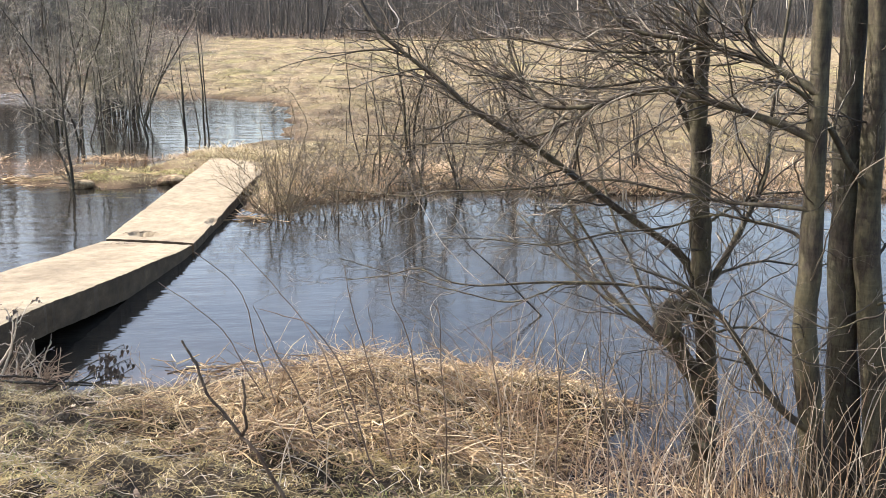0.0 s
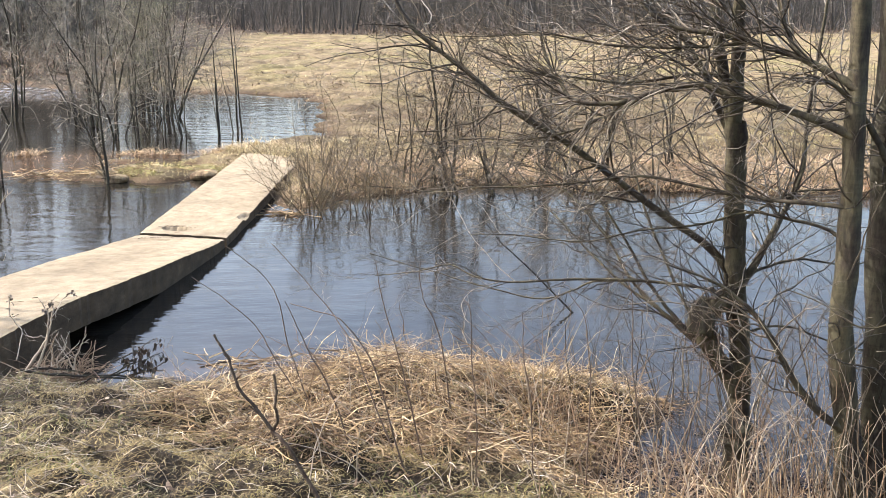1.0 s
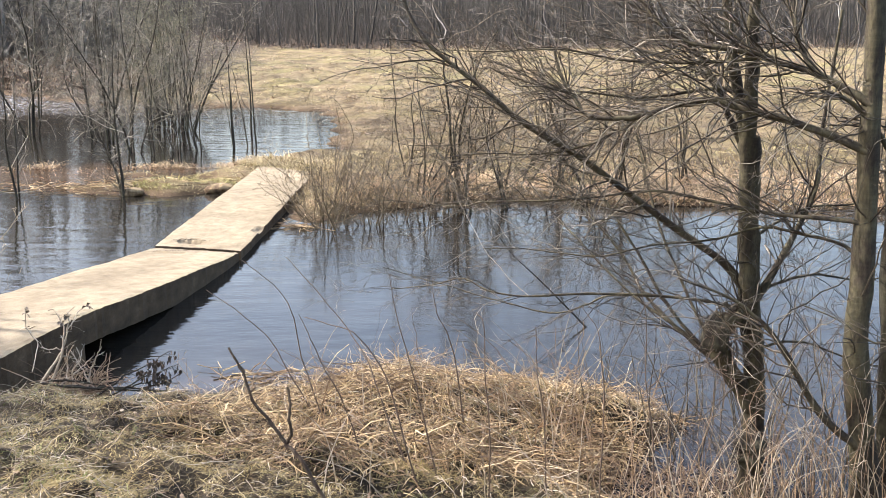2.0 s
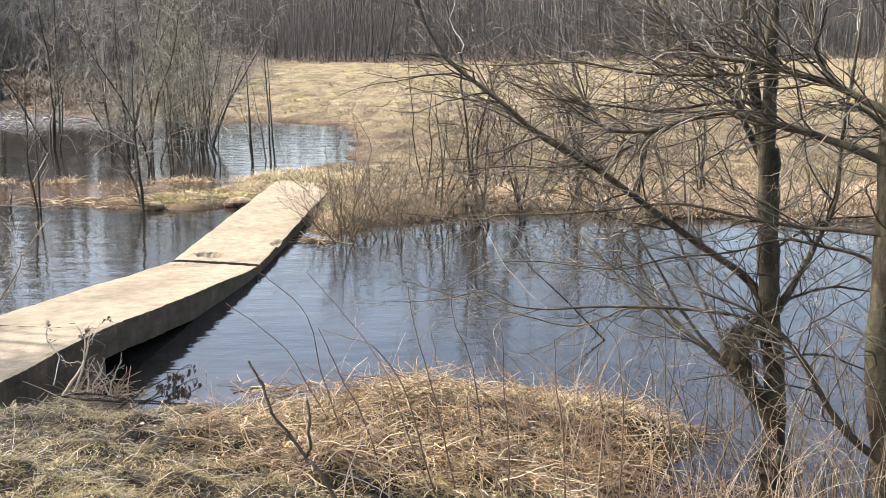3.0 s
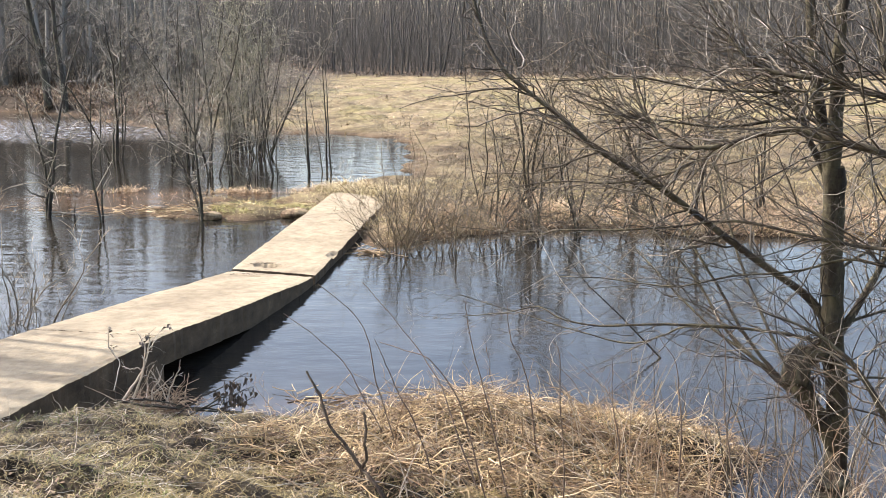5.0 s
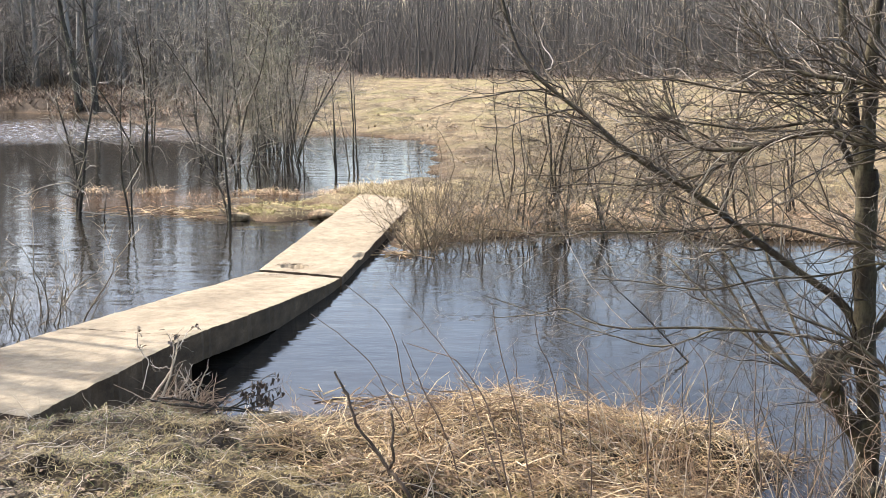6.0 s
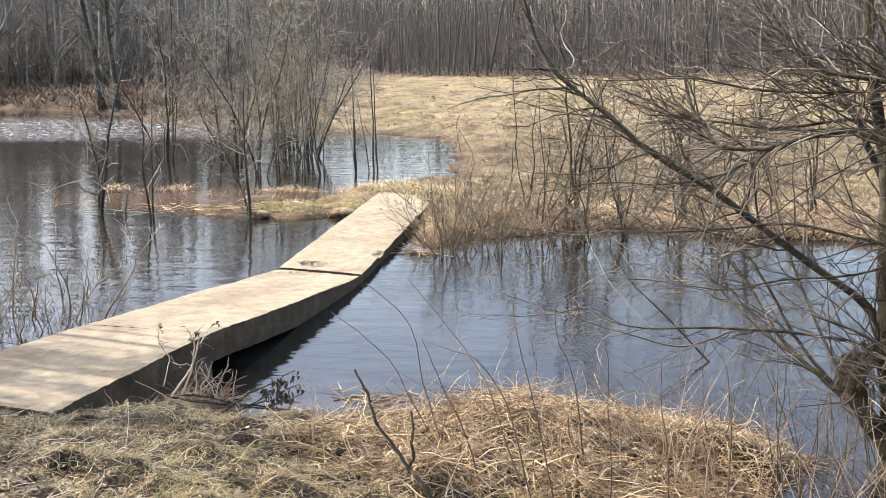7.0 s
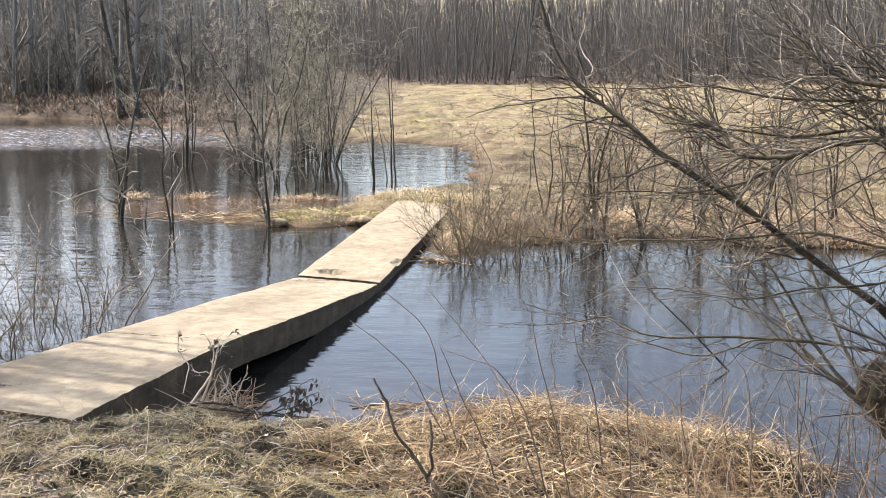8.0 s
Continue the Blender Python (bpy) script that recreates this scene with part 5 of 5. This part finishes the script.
def build_flotsam():
    rng = np.random.default_rng(18)
    for x0, y0, sx, sy, n, label in ((-1.42, 13.25, 0.16, 0.07, 60, "pale straw raft caught below the bridge"), (-1.2, 7.55, 0.28, 0.14, 34, "floating straw scraps off the bank"),
                                     (-4.9, 16.35, 0.9, 0.25, 260, "bleached straw washed onto the island")):
        x, y = rng.normal(x0, sx, n), rng.normal(y0, sy, n)
        z = np.maximum(height(x, y), 0.0) + 0.012 + 0.03 * rng.random(n)
        a = rng.normal(0.0, 0.7, n) + math.pi * (rng.random(n) < 0.5)
        P = strands(rng, np.stack([x, y, z], 1), np.stack([np.cos(a), np.sin(a), np.zeros(n)], 1), 0.08 + 0.3 * rng.random(n), 4, 0.12)
        P[..., 2] = np.maximum(P[..., 2], np.maximum(height(P[..., 0], P[..., 1]), 0) + 0.004)
        v, f = tube_mesh([(P, np.full((n, 4), 1.0) * (0.003 + 0.003 * rng.random((n, 1))))], 3)
        tagged(new("straw_raft", mesh_from("straw_raft", v, f, STRAW)), label, "debris", kind="stuff")
    for x0, y0, z0, sx, sy, n in ((-2.62, 12.02, 0.118, 0.12, 0.045, 70), (-3.95, 6.62, 0.447, 0.05, 0.02, 26), (-2.7, 11.42, 0.128, 0.16, 0.012, 40)):
        x, y = rng.normal(x0, sx, n), rng.normal(y0, sy, n)
        a = rng.random(n) * 6.283
        P = strands(rng, np.stack([x, y, np.full(n, z0) + 0.012 * rng.random(n)], 1), np.stack([np.cos(a), np.sin(a), np.zeros(n)], 1), 0.01 + 0.022 * rng.random(n), 3, 0.15)
        v, f = tube_mesh([(P, np.array([[0.7, 1.0, 0.3]]) * (0.0018 + 0.0025 * rng.random((n, 1))))], 4)
        tagged(new("deck_litter", mesh_from("deck_litter", v, f, DEAD_LEAF)), "wet dark litter lying on the concrete deck", "debris", kind="stuff")
    for x, y, r in ((-2.95, 15.95, 0.17), (-4.3, 15.72, 0.13)):
        bm = bmesh.new()
        bmesh.ops.create_icosphere(bm, subdivisions=3, radius=r)
        for vert in bm.verts:
            k = 1 + 0.28 * noise.noise(vert.co * (1.1 / r) + Vector((x, y, 0))) + 0.12 * noise.noise(vert.co * (3.0 / r))
            vert.co = Vector((vert.co.x * 1.35 * k, vert.co.y * k, vert.co.z * 0.62 * k))
        me = bpy.data.meshes.new("peat_clod")
        bm.to_mesh(me)
        bm.free()
        me.materials.append(PEAT)
        ob = tagged(new("peat_clod", me), "brown peaty clod at the washed edge", "clod", "clods along the edge")
        ob.location = (x, y, 0.05)


def leaf_mesh(p, rng, size, droop=False):
    """A small curled leaf of two folded halves."""
    a = rng.random() * 6.283
    out = np.array([math.cos(a), math.sin(a), -2.2 if droop else rng.normal(0, 0.6)])
    out /= np.linalg.norm(out)
    w = np.cross(out, (0.3, 0.2, 1.0))
    w /= np.linalg.norm(w)
    up = np.cross(w, out)
    s = size * (0.6 + 0.7 * rng.random())
    v = []
    for t, half, curl in ((0, 0.05, 0), (0.3, 0.28, 0.05), (0.65, 0.24, -0.02), (1.0, 0.03, -0.14)):
        c = p + out * (s * t) + up * (s * curl)
        v += [c - w * (s * half) + up * s * 0.12, c, c + w * (s * half) + up * s * 0.12]
    f = [(3 * r + c, 3 * r + c + 1, 3 * r + c + 4, 3 * r + c + 3) for r in range(3) for c in range(2)]
    return mesh_from("leaf", v, f, DEAD_LEAF)


# ---- far woods ----
def build_woods():
    rng = np.random.default_rng(9)

    def stems(x, y, h, r, k, wob, name, label, sides, counts, twig, rmin, lean=(0, 0, 0.3), lo=0.1, mat=WOODS, hi=1.0, tilt=0.05):
        keep = shore_distance(x, y) > 0.4
        x, y, h, r = x[keep], y[keep], h[keep], r[keep]
        d = np.stack([rng.normal(0, tilt, len(x)), rng.normal(0, tilt, len(x)), np.ones(len(x))], 1)
        P = strands(rng, np.stack([x, y, height(x, y) - 0.1], 1), d, h, k, wob)
        R = np.linspace(1, 0.2, k)[None] * r[:, None]
        v, f = tube_mesh([(P, R)], sides)
        tagged(new(name, mesh_from(name, v, f, mat)), label, "woods", kind="stuff")
        v, f = tube_mesh(twiggery(rng, P, R, counts, h * twig, lean, 0.95, 0.12, rmin, lo, (3, 2, 2), 1.0, hi), 3)
        tagged(new(name.replace("trunks", "branches").replace("brush", "brush_twigs"), mesh_from(name, v, f, mat)), label.replace("trunks", "branches"), "woods", kind="stuff")

    n = 2200
    y = 70 + 92 * rng.random(n) ** 1.3
    stems(rng.uniform(-0.75, 0.75, n) * y, y, 7.8 + 3.0 * rng.random(n), 0.018 + 0.085 * rng.random(n) ** 3, 8, 0.035, "far_trunks", "thin bare grey trunks of the wood behind the meadow", 4, (4, 2), 0.16, 0.012, (0, 0, 0.0), hi=0.65, tilt=0.08)
    n = 3500
    y = 69 + 15 * rng.random(n)
    stems(rng.uniform(-0.75, 0.75, n) * y, y, 2.2 + 4.8 * rng.random(n), 0.014 + 0.012 * rng.random(n), 5, 0.08, "far_brush", "grey brush at the edge of the far wood", 3, (3, 2), 0.36, 0.009, (0, 0, 0.05), tilt=0.3)
    n = 11500
    y = 85 + 95 * rng.random(n)
    x, d = rng.uniform(-0.75, 0.75, n) * y, np.stack([rng.normal(0, 0.16, n), rng.normal(0, 0.1, n), np.ones(n)], 1)
    P = strands(rng, np.stack([x, y, height(x, y) - 0.1], 1), d, 7.5 + 3.5 * rng.random(n), 4, 0.06)
    v, f = tube_mesh([(P, np.array([[1.0, 0.9, 0.75, 0.45]]) * (0.022 + 0.03 * rng.random((n, 1))))], 3)
    tagged(new("far_poles", mesh_from("far_poles", v, f, WOODS)), "thin grey saplings crowding the far wood", "woods", kind="stuff")
    n = 130
    y = 41.5 + 20 * rng.random(n)
    stems(rng.uniform(-0.68, -0.27, n) * y, y, 7.8 + 3.4 * rng.random(n), 0.06 + 0.10 * rng.random(n), 8, 0.025, "river_wood_trunks", "dark bare trunks of the wood along the river", 6, (24, 5), 0.2, 0.013, (0, 0, 0.1), 0.04, RIVER_WOOD_LIFTED)
    n = 640
    y = 40.6 + 8 * rng.random(n)
    stems(rng.uniform(-0.65, -0.24, n) * y, y, 1.2 + 2.6 * rng.random(n), 0.02 + 0.015 * rng.random(n), 5, 0.1, "river_brush", "tangled brush on the far river bank", 3, (7, 3), 0.4, 0.008, (0, 0, 0.1), 0.1, TWIG, tilt=0.25)
    edge = [bush("wood_edge_tree", "thin bare grey tree at the edge of the far wood", "tree", 1, 9.5, 0.05, 70 + k, WOODS, "trees along the far wood", (22, 4), 0.075, rmin=0.011, twig=0.14, lo=0.12, curve=0.0, straight=0.03, angle=1.0, lean=(0, 0, 0)) for k in range(4)]
    spots = [(x + rng.uniform(-0.9, 0.9), rng.uniform(68.0, 72.0)) for x in np.linspace(-26, 47, 62)]
    scatter(edge, spots, rng, 0.0, 0.7, 1.15)
    river = [bush("river_tree", "dark bare tree of the wood along the river", "tree", 1, 12.0, 0.1, 80 + k, RIVER_WOOD_LIFTED, "trees along the river wood", (30, 5), 0.13, rmin=0.011, twig=0.2, lo=0.06, curve=0.0, straight=0.04, angle=1.05, lean=(0, 0, 0.02)) for k in range(4)]
    spots = [(x * y, y) for x, y in zip(rng.uniform(-0.62, -0.29, 44), rng.uniform(41.6, 52.0, 44))]
    scatter(river, spots, rng, 0.0, 0.65, 1.0)
    # unseen trunks added behind the camera to block part of the sky fill
    n = 420
    y = -7 - 22 * rng.random(n)
    stems(rng.uniform(-32, 32, n), y, 9 + 5 * rng.random(n), 0.07 + 0.12 * rng.random(n), 7, 0.03, "rear_wood_trunks", "dark bare trunks added unseen behind the camera to cut sky light", 5, (5, 2), 0.25, 0.03, (0, 0, 0.1), 0.05)
    for x, y, lean in ((-15.5, 37.2, -5), (-16.4, 37.8, -8)):
        b = bush("leaning_alder", "dark leaning alder at the far water's edge", "tree", 1, 7.0, 0.0, int(60 - x), BARK_DARK, "leaning alders across the river", (16, 4, 2), 0.15, rmin=0.008, twig=0.2, lo=0.3)
        b.matrix_basis = pose(x, y, 0.1, 0, lean, 20)


build_woods()
build_grass()
build_straw()
build_stalks()
build_drift()
build_flotsam()
